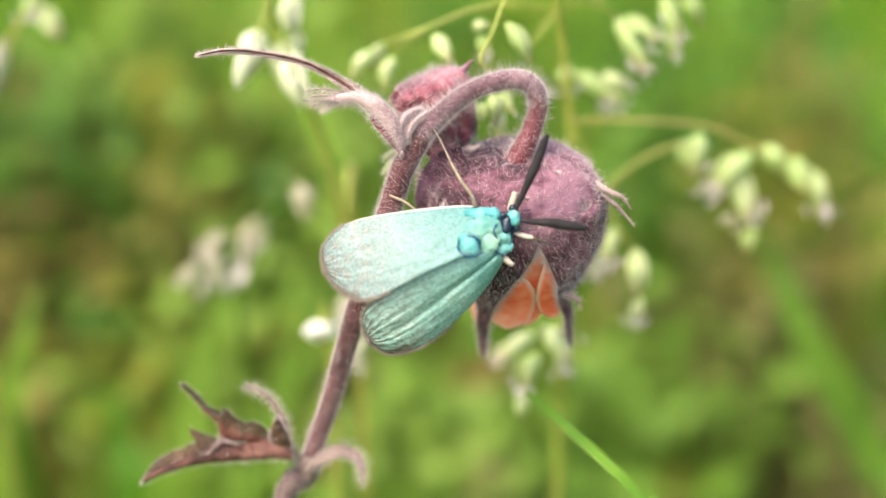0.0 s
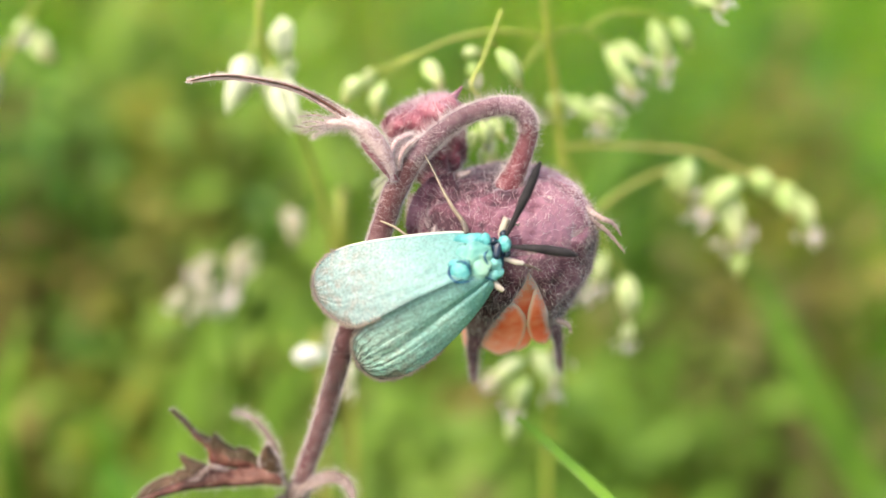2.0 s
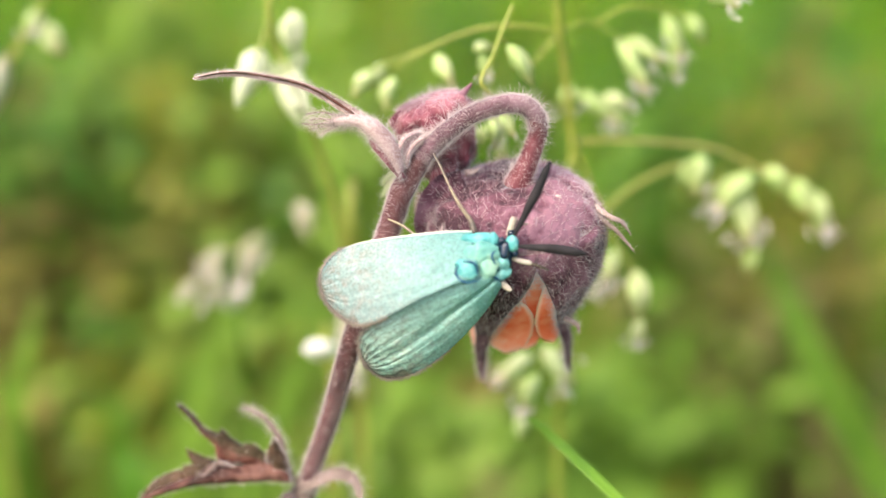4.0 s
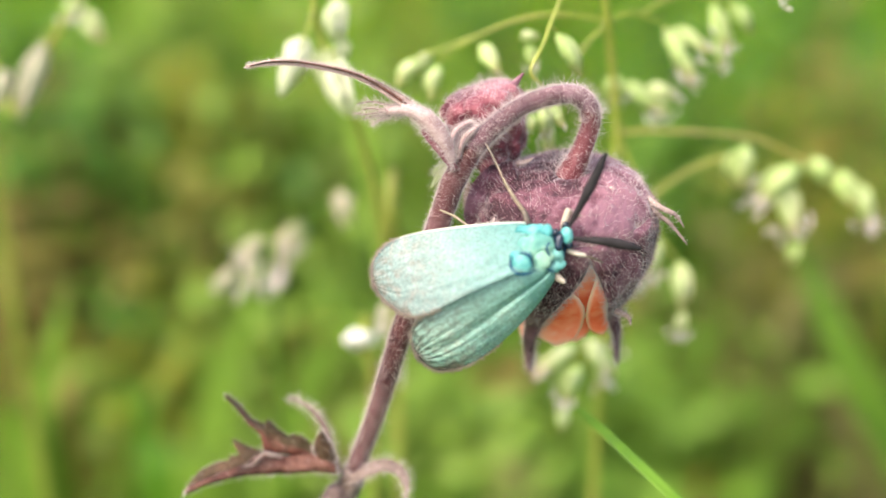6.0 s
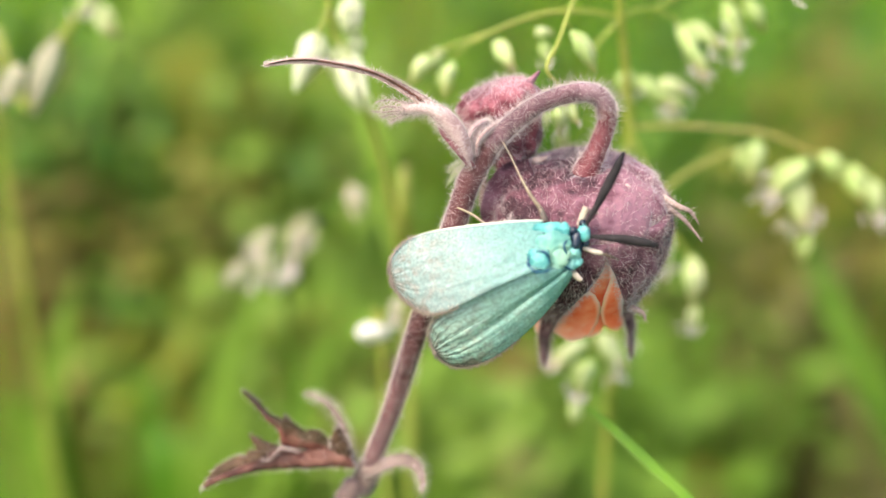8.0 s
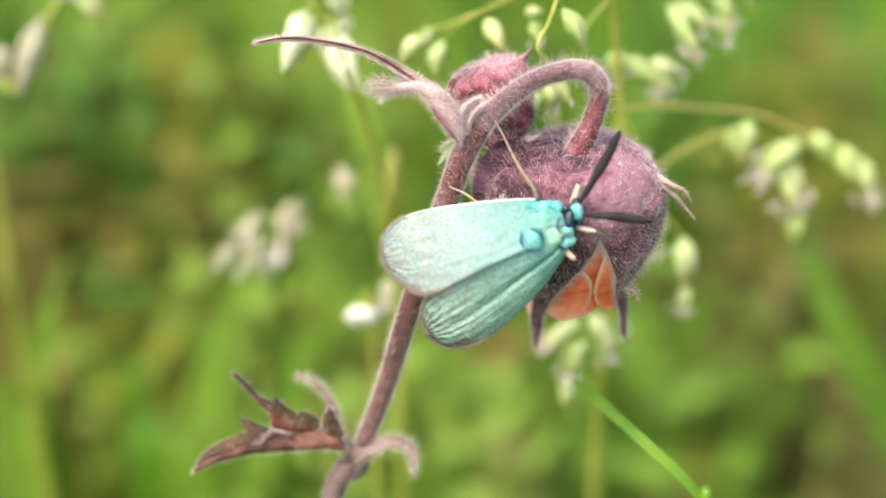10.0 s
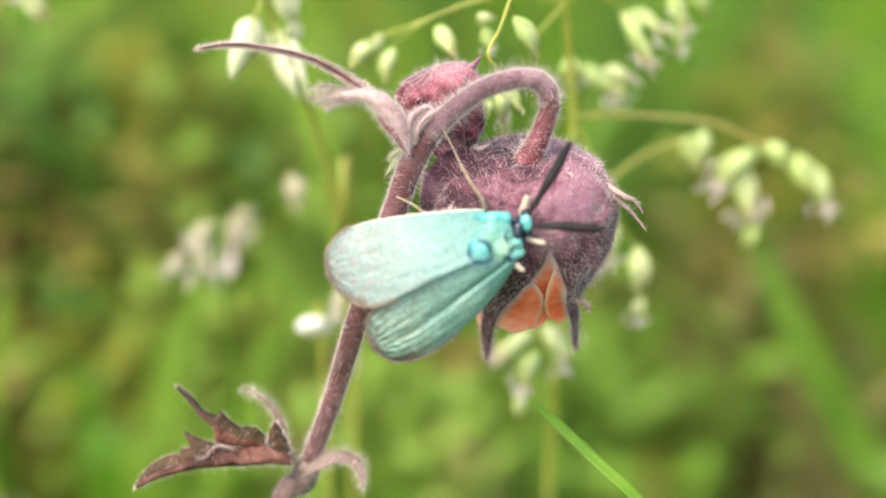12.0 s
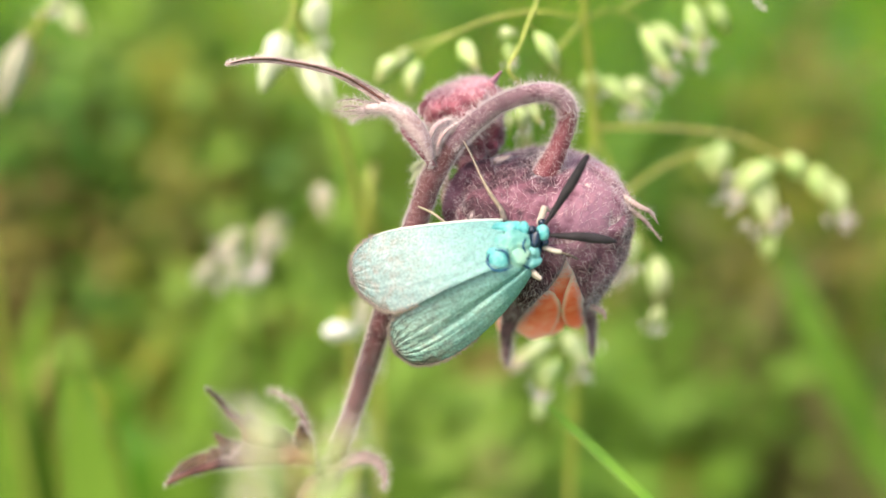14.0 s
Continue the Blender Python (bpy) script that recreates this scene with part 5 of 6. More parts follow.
def panicle_right():
    foot = on_ground((13.69, -13.01, -34.00))
    g = thing("meadow_grass", foot, "flowering meadow grass with an open panicle of pale spikelets", "grass", "flowering grasses")
    branch(g, [(12.08, 26.45, -16.00), (12.63, 22.50, -18.00), (13.51, 18.01, -21.00), (14.29, 12.40, -24.00), (14.38, 5.92, -27.00), (14.19, -5.49, -33.00), (14.19, -17.29, -39.00), (14.17, -30.26, -46.00), foot], 0.38, 0.5, name="culm")
    # upper whorl
    branch(g, [(12.63, 22.50, -18.00), (9.38, 22.88, -17.00), (5.53, 22.72, -16.50), (1.70, 21.56, -16.50), (-1.89, 19.84, -17.00), (-3.57, 18.46, -17.50)])
    branch(g, [(0.04, 20.91, -17.00), (-3.86, 19.66, -18.00), (-5.85, 18.83, -18.50), (-7.28, 18.04, -19.00)])
    branch(g, [(12.63, 22.50, -18.00), (11.07, 20.75, -18.00), (9.84, 19.21, -18.00)])
    branch(g, [(12.63, 22.50, -18.00), (15.06, 23.57, -19.00), (17.68, 22.97, -20.00), (19.21, 21.91, -21.00)])
    branch(g, [(16.23, 23.66, -19.50), (19.67, 25.36, -20.00), (23.77, 25.25, -21.00), (25.82, 24.20, -21.50)], 0.18, 0.1)
    # thin branch that crosses before the pedicel
    branch(g, [(7.66, 23.25, -9.00), (6.62, 20.60, -8.00), (5.76, 18.19, -7.00), (4.71, 15.92, -6.00), (5.82, 14.67, -7.00), (6.54, 14.06, -9.00)], 0.18, 0.14)
    branch(g, [(6.52, 20.30, -8.00), (7.16, 19.88, -9.00)], 0.14, 0.12)
    # lower whorl
    branch(g, [(14.29, 12.40, -24.00), (19.19, 12.75, -26.00), (24.82, 12.69, -28.00), (29.79, 12.14, -29.00), (33.61, 10.63, -30.00), (38.68, 8.35, -31.00)], 0.2, 0.14, M_STRAW_GREEN)
    branch(g, [(17.80, 5.16, -30.00), (20.86, 7.86, -30.00), (25.13, 10.12, -30.00), (28.77, 10.81, -30.00)], 0.28, 0.2)
    branch(g, [(14.29, 12.40, -24.00), (16.09, 8.69, -25.00), (18.48, 2.87, -26.00), (20.79, -0.68, -26.00)], 0.22, 0.14)
    branch(g, [(14.39, 10.95, -24.00), (10.19, -2.93, -26.00), (9.79, -7.58, -25.00), (10.63, -10.51, -25.00)], 0.2, 0.14)
    spikelet(g, (0.31, 20.14, -17.00), (2.31, 16.88, -16.00), 1.375)
    spikelet(g, (-3.60, 18.27, -18.00), (-4.91, 14.68, -18.00), 1.25)
    spikelet(g, (-5.57, 18.82, -18.50), (-8.30, 16.37, -19.00), 1.375)
    spikelet(g, (-4.48, 19.57, -19.00), (-6.17, 17.47, -19.00), 1.125)
    spikelet(g, (4.18, 20.26, -15.00), (6.12, 20.88, -15.00), 1)
    spikelet(g, (4.67, 19.90, -16.00), (5.90, 17.54, -16.00), 1)
    spikelet(g, (7.20, 19.77, -10.00), (10.00, 15.98, -11.00), 1.375)
    spikelet(g, (18.76, 22.48, -21.00), (21.67, 16.65, -22.00), 1.5625)
    spikelet(g, (19.63, 22.56, -22.00), (23.42, 20.05, -22.00), 1.375)
    spikelet(g, (23.36, 24.91, -22.00), (25.48, 20.21, -23.00), 1.5)
    spikelet(g, (25.36, 24.89, -22.00), (28.08, 21.91, -23.00), 1.375)
    spikelet(g, (24.24, 21.86, -24.00), (25.35, 18.36, -24.00), 1.125)
    spikelet(g, (13.78, 18.50, -24.00), (13.74, 15.02, -24.00), 1.625)
    spikelet(g, (15.03, 17.48, -25.00), (19.20, 14.34, -26.00), 1.625)
    spikelet(g, (17.47, 17.02, -26.00), (21.29, 16.38, -26.00), 1.375)
    spikelet(g, (18.63, 15.83, -26.00), (19.49, 13.46, -26.00), 1.25)
    spikelet(g, (25.15, 25.43, -13.00), (29.17, 23.66, -12.00), 1.5)
    spikelet(g, (5.63, 13.16, -8.00), (6.34, 10.07, -9.00), 1.25)
    spikelet(g, (6.28, 13.55, -9.00), (7.88, 11.23, -9.00), 1.125)
    spikelet(g, (4.78, 12.81, -11.00), (4.54, 10.21, -11.00), 1.125)
    spikelet(g, (6.40, 12.53, -13.00), (6.89, 9.08, -13.00), 1.25)
    spikelet(g, (28.28, 11.62, -29.00), (27.01, 6.51, -29.00), 2.375)
    spikelet(g, (34.20, 9.53, -30.00), (28.70, 5.04, -30.00), 2.125)
    spikelet(g, (32.59, 7.81, -31.00), (34.33, 1.68, -31.00), 2.125)
    spikelet(g, (34.33, 1.68, -31.00), (33.38, -1.67, -31.00), 1.25)
    spikelet(g, (38.39, 8.97, -31.00), (40.46, 4.97, -31.00), 2)
    spikelet(g, (40.79, 7.80, -32.00), (42.86, 2.54, -32.00), 1.75)
    spikelet(g, (35.36, 9.92, -31.00), (38.68, 7.74, -31.00), 1.875)
    spikelet(g, (20.79, -0.68, -26.00), (21.60, -6.27, -26.00), 1.75)
    spikelet(g, (21.31, -5.68, -26.00), (20.81, -8.91, -26.00), 1.125)
    spikelet(g, (18.89, 1.72, -27.00), (17.65, -3.01, -27.00), 1.625)
    spikelet(g, (15.82, 0.01, -29.00), (16.37, -4.21, -29.00), 1.5)
    spikelet(g, (10.35, -9.34, -25.00), (5.95, -12.50, -25.00), 1.625)
    spikelet(g, (10.56, -11.02, -24.00), (8.53, -15.73, -25.00), 1.75)
    spikelet(g, (8.71, -15.73, -25.00), (9.09, -18.35, -25.00), 1.125)
    spikelet(g, (11.30, -8.82, -26.00), (14.31, -12.66, -26.00), 1.75)
    spikelet(g, (12.75, -10.89, -26.00), (13.30, -14.12, -26.00), 1.25)
    return g


def panicle_left():
    foot = on_ground((-11.21, -5.42, -40.00))
    g = thing("meadow_grass", foot, "flowering meadow grass with plump whitish spikelets", "grass", "flowering grasses")
    branch(g, [(-15.12, 27.89, -16.00), (-15.64, 23.75, -17.00), (-14.68, 19.31, -20.00), (-12.67, 14.74, -24.00), (-10.73, 6.99, -30.00), (-9.82, -0.88, -36.00), (-8.97, -12.26, -44.00), foot], 0.3, 0.55, name="culm")
    part("leaf", blade(bmesh.new(), [(-15.06, 21.49, -44.00), (-13.99, 16.32, -46.00), (-12.54, 9.62, -48.00), (-11.46, 1.39, -52.00), (-10.06, -11.77, -58.00)], 4.2), M_LIME, g, "bright green upper leaf")
    branch(g, [(-15.64, 23.75, -17.00), (-16.16, 21.35, -16.00), (-16.83, 19.45, -16.00)])
    branch(g, [(-14.94, 20.63, -18.00), (-13.97, 19.32, -17.00), (-13.46, 18.32, -16.00)])
    for p, q, sz in (((-16.76, 21.12, -19.00), (-19.60, 15.39, -19.00), 1.3), ((-14.54, 19.13, -19.00), (-11.95, 13.27, -18.00), 1.5), ((-14.18, 25.17, -20.00), (-13.31, 20.65, -20.00), 1.2), ((-13.44, 21.29, -21.00), (-13.23, 18.90, -21.00), 0.8), ((-15.35, 20.44, -20.00), (-14.71, 15.93, -20.00), 1.2)):
        spikelet(g, p, q, sz * 1.55, tips=False, meshes=PLUMP)
    return g


def panicle_pink():
    foot = on_ground((-24.49, -19.22, -60.00))
    g = thing("meadow_grass", foot, "flowering meadow grass with pinkish spikelets, out of focus", "grass", "flowering grasses")
    branch(g, [(-10.69, 9.31, -36.00), (-14.46, 6.93, -38.00), (-20.80, 2.63, -43.00), (-24.80, -4.13, -50.00), (-25.24, -19.22, -60.00), foot], 0.2, 0.4, M_BLADE, name="culm")
    branch(g, [(-14.78, 6.93, -38.00), (-14.67, 5.85, -36.00)])
    branch(g, [(-20.80, 2.63, -43.00), (-25.21, 1.38, -45.00), (-29.32, -1.97, -45.00)])
    for p, q, sz in (((-15.80, 7.13, -36.00), (-13.81, 2.62, -35.00), 1.9), ((-14.21, 6.80, -36.00), (-15.20, 3.63, -36.00), 1.6), ((-25.21, 2.06, -45.00), (-28.64, -1.30, -45.00), 1.7), ((-26.92, 1.06, -45.00), (-26.29, -5.39, -45.00), 1.9), ((-22.30, 3.69, -44.00), (-22.91, -4.06, -44.00), 1.7), ((-28.98, -1.64, -45.00), (-30.57, -4.67, -45.00), 1.5), ((-20.28, 4.00, -44.00), (-22.00, -0.02, -44.00), 1.6), ((-9.93, -5.18, -30.00), (-9.54, -8.53, -30.00), 1.4), ((-8.00, -9.57, -32.00), (-8.97, -13.87, -32.00), 1.5)):
        spikelet(g, p, q, sz, meshes=PINKISH)
    return g


def panicle_far():
    foot = on_ground((-66.68, 3.94, -70.00))
    g = thing("meadow_grass", foot, "flowering meadow grass with greenish drooping spikelets", "grass", "flowering grasses")
    branch(g, [(-41.12, 30.57, -30.00), (-43.68, 27.36, -32.00), (-46.93, 23.41, -34.00), (-53.93, 16.29, -42.00), (-60.60, 3.41, -55.00), foot], 0.2, 0.7, name="culm")
    for p, q, sz in (((-44.30, 27.99, -32.00), (-43.57, 24.99, -32.00), 1.4), ((-43.06, 26.11, -32.00), (-40.47, 22.96, -32.00), 1.7), ((-48.09, 23.48, -34.00), (-50.57, 14.66, -34.00), 1.8), ((-52.19, 20.33, -34.00), (-53.43, 15.92, -34.00), 1.6)):
        spikelet(g, p, q, sz * 1.3, meshes=PINKISH if p[0] < -46 else SPIKELETS)
    return g


def grass_plant(leaves, label):
    """A tuft whose leaves spring from one foot on the ground."""
    foot = leaves[0][0][0]
    g = thing("grass_plant", foot, label, "grass", "grass tufts")
    for pts, width, mat in leaves:
        part("leaf", blade(bmesh.new(), [foot, *pts[1:]], width, fold=0.3), mat, g)
    return g


def herb(place, size, spread, leaves, mat, label):
    """A leafy herb: rounded leaves on slanting stalks round one root, sized in millimetres."""
    rng = random.Random(int(place[0] * 7 + place[1] * 13))
    foot = on_ground(place)
    g = thing("herb", foot, label, "herb", "meadow herbs")
    for _ in range(leaves * 3):
        c = Vector(place) + Vector((rng.gauss(0, 0.5), rng.gauss(0, 0.5), rng.gauss(0, 0.4))) * spread
        ln = size * 0.5 * rng.uniform(0.6, 1.3)
        d = Vector((rng.uniform(-1, 1), rng.uniform(-0.4, 0.9), rng.uniform(-0.6, 0.8))).normalized()
        face = Vector((rng.uniform(-0.6, 0.6), rng.uniform(0.1, 1), rng.uniform(0.2, 1)))
        sag = UP * (-0.18 * ln)
        pts = [tuple(c + d * (ln * u) + sag * u * u) for u in (0, 0.33, 0.66, 1)]
        bm = blade(bmesh.new(), pts, ln * 0.6, facing=tuple(face), fold=0.25, steps=3, shape=(0.1, 0.75, 1, 0.9, 0.55, 0.05), thick=0.2)
        middle = (c + Vector(foot)) / 2 + d * (-0.2 * spread)
        tube(bm, [tuple(c + d * ln * 0.1), tuple(middle), tuple(Vector(foot) + d * 2)], [0.35, 0.5], seg=4, steps=3)
        part("leaf", bm, mat, g)
    return g


def near_blade():
    """The sharp green leaf that springs from a stalk below the flower."""
    node = (19.29, -24.63, -6.00)
    foot = on_ground(node)
    g = thing("grass_shoot", foot, "bright green grass shoot with a pointed leaf", "grass")
    branch(g, [(19.39, -23.43, -6.00), node, (node[0], node[1] - 12, node[2] - 5), (node[0] + 1, node[1] - 60, node[2] - 26), foot], 0.45, 0.7, M_SHOOT, "culm")
    part("leaf", blade(bmesh.new(), [node, *[(17.15, -22.16, -6.00), (15.25, -20.39, -6.50), (13.15, -18.49, -7.50), (11.01, -16.55, -8.50), (9.49, -15.23, -9.50), (8.30, -14.33, -10.00)]], 1.15, facing=(0.4, 0.6, 1), fold=0.3, shape=(0.8, 1, 1, 0.95, 0.85, 0.4)), M_SHOOT, g)
    return g


def white_flower():
    c = (-12.56, -9.39, -33.00)
    foot = on_ground(c)
    g = thing("white_flower", foot, "small white flower on a thin green stalk", "flower")
    branch(g, [(c[0], c[1] - 0.8, c[2]), (c[0] + 1, c[1] - 20, c[2] - 9), foot], 0.25, 0.5, name="stalk")
    for k in range(6):
        a = k * math.tau / 6
        part("petal", ellipsoid(bmesh.new(), (c[0] + 0.7 * math.cos(a), c[1] + 0.4 * math.sin(a), c[2] + 0.6 * math.sin(a)), (math.cos(a), 0.3 * math.sin(a), 0.8 * math.sin(a)), 1.15, 0.8, 0.85), M_WHITE, g)
    part("receptacle", ellipsoid(bmesh.new(), c, (0, 1, 0), 0.8, 0.9), M_WHITE, g)
    return g


def dry_stalk():
    top = (39.58, 17.68, -3.00)
    foot = on_ground((top[0] + 60, top[1] - 60, top[2] - 30))
    g = thing("dry_stalk", foot, "broken dry straw stalk of a grass", "grass")
    branch(g, [top, (top[0] + 2.6, top[1] - 4.6, top[2] - 1), (top[0] + 14, top[1] - 24, top[2] - 8), (top[0] + 45, top[1] - 90, top[2] - 36), foot], 0.22, 0.5, M_STRAW, "stalk")
    return g


def front_grass():
    """A seed head near the lens, blown in and out of view."""
    foot = on_ground((-18, -40, 30))
    g = thing("front_grass", foot, "pale dry grass head swaying close to the lens", "grass")
    branch(g, [foot, (-18, -60, 20), (-18, -26, 33), (-18, -12, 38)], 0.5, 0.2, M_STRAW, "culm")
    for k in range(9):
        y, sx = -21 + 1.1 * k, 1 if k % 2 else -1
        spikelet(g, (-18 + 0.5 * sx, y, 36 + 0.3 * k), (-18 + 3.2 * sx, y + 2.6, 36.6 + 0.3 * k), 0.9)
    part("leaf", blade(bmesh.new(), [(-18, -60, 20), (-24, -34, 32), (-28, -16, 38), (-29, -6, 41)], 4.0, shape=(0.7, 1, 1, 0.8, 0.1)), M_LIME, g)
    return g


ground()
water_avens_plant = water_avens()
bug = moth()
horn_up = antenna(bug, (7.07, 1.97, 5.00), (9.62, 7.91, 6.20))
horn_side = antenna(bug, (7.41, 1.25, 5.00), (12.74, 0.56, 5.40))
panicle_right()
panicle_left()
panicle_pink()
panicle_far()
shoot = near_blade()
white_flower()
straw = dry_stalk()
front = front_grass()
grass_plant([
    ([on_ground((97.41, -72.47, -120.00)), (91.67, -62.76, -118.00), (76.57, -38.84, -114.00), (64.79, -19.59, -110.00), (57.18, -3.92, -108.00), (52.49, 5.72, -106.00)], 8.0, M_DULL),
    ([on_ground((99.56, -74.06, -125.00)), (98.76, -58.52, -125.00), (93.04, -26.76, -120.00), (83.53, 1.65, -110.00)], 6.0, M_BLADE)], "broad green grass blades leaning over")
grass_plant([
    ([on_ground((-71.35, -21.85, -230.00)), (-70.34, 14.59, -220.00), (-80.11, 28.88, -212.00), (-85.28, 46.84, -205.00), (-78.83, 63.18, -195.00), (-67.15, 74.20, -190.00)], 14.0, M_LIME),
    ([on_ground((-49.00, -22.37, -235.00)), (-49.49, 11.78, -230.00), (-54.32, 33.30, -215.00), (-63.78, 53.73, -205.00), (-75.33, 68.68, -195.00)], 14.0, M_LIME),
    ([on_ground((-59.29, -22.58, -240.00)), (-64.62, 5.91, -236.00), (-83.39, 19.85, -230.00), (-105.25, 24.41, -226.00), (-125.90, 22.96, -224.00)], 9.0, M_DULL)], "broad yellow-green grass blades standing in the meadow")
grass_plant([
    ([on_ground((-75.32, -53.54, -110.00)), (-75.75, -43.76, -110.00), (-73.54, -31.31, -105.00), (-69.54, -15.68, -100.00), (-65.97, -4.47, -98.00)], 6.0, M_LIME),
    ([on_ground((-73.13, -54.79, -115.00)), (-73.07, -44.79, -115.00), (-74.21, -32.03, -110.00), (-78.27, -16.17, -108.00)], 6.0, M_DULL)], "pale green grass blades standing in the meadow")
grass_plant([
    ([on_ground((74.62, -67.02, -220.00)), (73.53, -37.42, -220.00), (67.41, -4.66, -210.00), (57.38, 27.59, -200.00)], 10.0, M_DULL),
    ([on_ground((78.75, -68.06, -225.00)), (82.15, -38.03, -225.00), (90.52, 6.62, -210.00), (102.15, 48.02, -200.00)], 10.0, M_BLADE),
    ([on_ground((78.40, -69.06, -230.00)), (82.04, -23.29, -230.00), (81.93, 21.50, -215.00), (70.32, 59.59, -200.00)], 10.0, M_BLADE)], "tall green grass blades standing in the meadow")
grass_plant([
    ([on_ground((-58.42, -78.50, -170.00)), (-58.94, -63.46, -170.00), (-57.03, -42.63, -165.00), (-50.89, -20.13, -160.00), (-41.38, -2.03, -155.00)], 11.0, M_LIME),
    ([on_ground((-56.33, -79.08, -172.00)), (-49.87, -63.99, -172.00), (-40.51, -43.54, -170.00), (-33.50, -23.19, -166.00), (-22.86, -8.28, -160.00)], 11.0, M_LIME),
    ([on_ground((-58.04, -79.63, -174.00)), (-68.16, -64.31, -174.00), (-72.03, -43.28, -170.00), (-77.98, -25.18, -165.00)], 11.0, M_BLADE)], "broad fresh green grass blades standing in the meadow")
herb((-45.11, -15.95, -230.00), 17, 34, 16, M_LIME, "low meadow herb with pale green rounded leaves")
herb((-64.42, -29.67, -250.00), 17, 30, 14, M_LIME, "low meadow herb with pale green rounded leaves")
herb((-77.30, -40.82, -235.00), 17, 32, 18, M_MID, "low meadow herb with fresh green leaves")
herb((-55.34, -56.45, -225.00), 16, 30, 16, M_MID, "low meadow herb with fresh green leaves")
herb((-15.56, -68.23, -215.00), 17, 34, 18, M_LIME, "low meadow herb with pale green rounded leaves")
herb((-65.14, -37.29, -245.00), 17, 34, 18, M_LIME, "low meadow herb with pale green rounded leaves")
herb((-58.09, -69.37, -215.00), 17, 34, 18, M_MID, "low meadow herb with fresh green leaves")
herb((-34.68, -76.84, -215.00), 17, 34, 18, M_MID, "low meadow herb with fresh green leaves")
herb((-81.63, -73.57, -215.00), 17, 34, 18, M_MID, "low meadow herb with fresh green leaves")
herb((-103.64, -61.69, -215.00), 16, 30, 14, M_MID, "low meadow herb with fresh green leaves")
herb((-18.93, -49.59, -250.00), 16, 34, 16, M_MID, "low meadow herb with fresh green leaves")
herb((14.08, -50.22, -265.00), 17, 34, 16, M_OCHRE, "low meadow herb with yellowing leaves")
herb((-29.41, -30.80, -260.00), 18, 36, 18, M_LIME, "low meadow herb with pale green rounded leaves")
herb((-39.09, -53.40, -255.00), 17, 34, 16, M_LIME, "low meadow herb with pale green rounded leaves")
herb((-53.53, 5.14, -290.00), 18, 36, 16, M_LIME, "low meadow herb with pale green rounded leaves")
herb((-105.59, 5.66, -205.00), 18, 40, 18, M_BROWN, "withered brown meadow herb")
herb((-87.00, 1.27, -215.00), 18, 34, 12, M_BROWN, "withered brown meadow herb")
herb((-75.93, -15.65, -230.00), 17, 30, 8, M_OCHRE, "low meadow herb with yellowing leaves")
herb((24.06, -55.42, -215.00), 18, 32, 14, M_OCHRE, "low meadow herb with yellowing leaves")
herb((4.91, -60.64, -205.00), 18, 32, 14, M_MID, "low meadow herb with fresh green leaves")
herb((-81.29, 7.95, -195.00), 18, 40, 12, M_BROWN, "withered brown meadow herb")
herb((-14.39, -33.08, -200.00), 18, 26, 14, M_LIME, "low meadow herb with pale green rounded leaves")
herb((-54.51, 21.84, -200.00), 18, 34, 14, M_LIME, "meadow herb with pale green rounded leaves")
herb((-67.72, -1.82, -190.00), 18, 34, 16, M_BLADE, "low meadow herb with deep green leaves")
herb((104.98, -0.42, -250.00), 18, 36, 16, M_MID, "low meadow herb with fresh green leaves")
herb((-4.80, -51.26, -200.00), 18, 36, 16, M_MID, "low meadow herb with fresh green leaves")
herb((-51.49, 18.55, -215.00), 18, 30, 14, M_LIME, "meadow herb with pale green rounded leaves")
herb((-46.16, -18.26, -190.00), 18, 32, 20, M_LIME, "low meadow herb with pale green rounded leaves")
herb((-21.88, -44.86, -205.00), 18, 40, 20, M_MID, "low meadow herb with fresh green leaves")
herb((-57.84, 44.94, -235.00), 18, 34, 14, M_OCHRE, "meadow herb with yellowing leaves")
herb((-26.92, 48.44, -240.00), 18, 34, 14, M_LIME, "meadow herb with pale green rounded leaves")
herb((-111.37, -17.05, -270.00), 16, 30, 10, M_DULL, "low meadow herb with olive green leaves")
herb((55.82, -34.92, -260.00), 17, 36, 16, M_MID, "low meadow herb with fresh green leaves")
herb((78.53, -27.60, -300.00), 17, 30, 12, M_MID, "low meadow herb with fresh green leaves")
herb((95.35, -53.95, -230.00), 15, 30, 14, M_TAN, "withered tan meadow herb")
herb((73.51, -55.24, -250.00), 15, 26, 12, M_OCHRE, "low meadow herb with yellowing leaves")
herb((142.01, 40.72, -340.00), 18, 40, 14, M_BLADE, "meadow herb with deep green leaves")
herb((97.77, 83.91, -360.00), 18, 44, 16, M_BLADE, "meadow herb with deep green leaves")
herb((-129.69, 22.92, -300.00), 16, 36, 12, M_BROWN, "withered brown meadow herb")
herb((-111.12, -3.43, -300.00), 16, 30, 10, M_BROWN, "withered brown meadow herb")
herb((-77.13, 45.10, -320.00), 19, 44, 18, M_LIME, "meadow herb with pale green rounded leaves")
herb((-96.93, 52.98, -290.00), 19, 40, 16, M_OCHRE, "meadow herb with yellowing leaves")
herb((-31.27, 81.72, -340.00), 18, 40, 14, M_OCHRE, "meadow herb with yellowing leaves")
herb((-144.76, 54.25, -340.00), 18, 36, 12, M_BLADE, "meadow herb with deep green leaves")
herb((86.24, -3.56, -300.00), 17, 34, 12, M_OCHRE, "meadow herb with yellowing leaves")
herb((-33.46, -27.58, -180.00), 10, 13, 7, M_RUST, "rust-brown withered dock leaves")
herb((-99.21, -50.71, -240.00), 15, 20, 8, M_BLADE, "low meadow herb with deep green leaves")
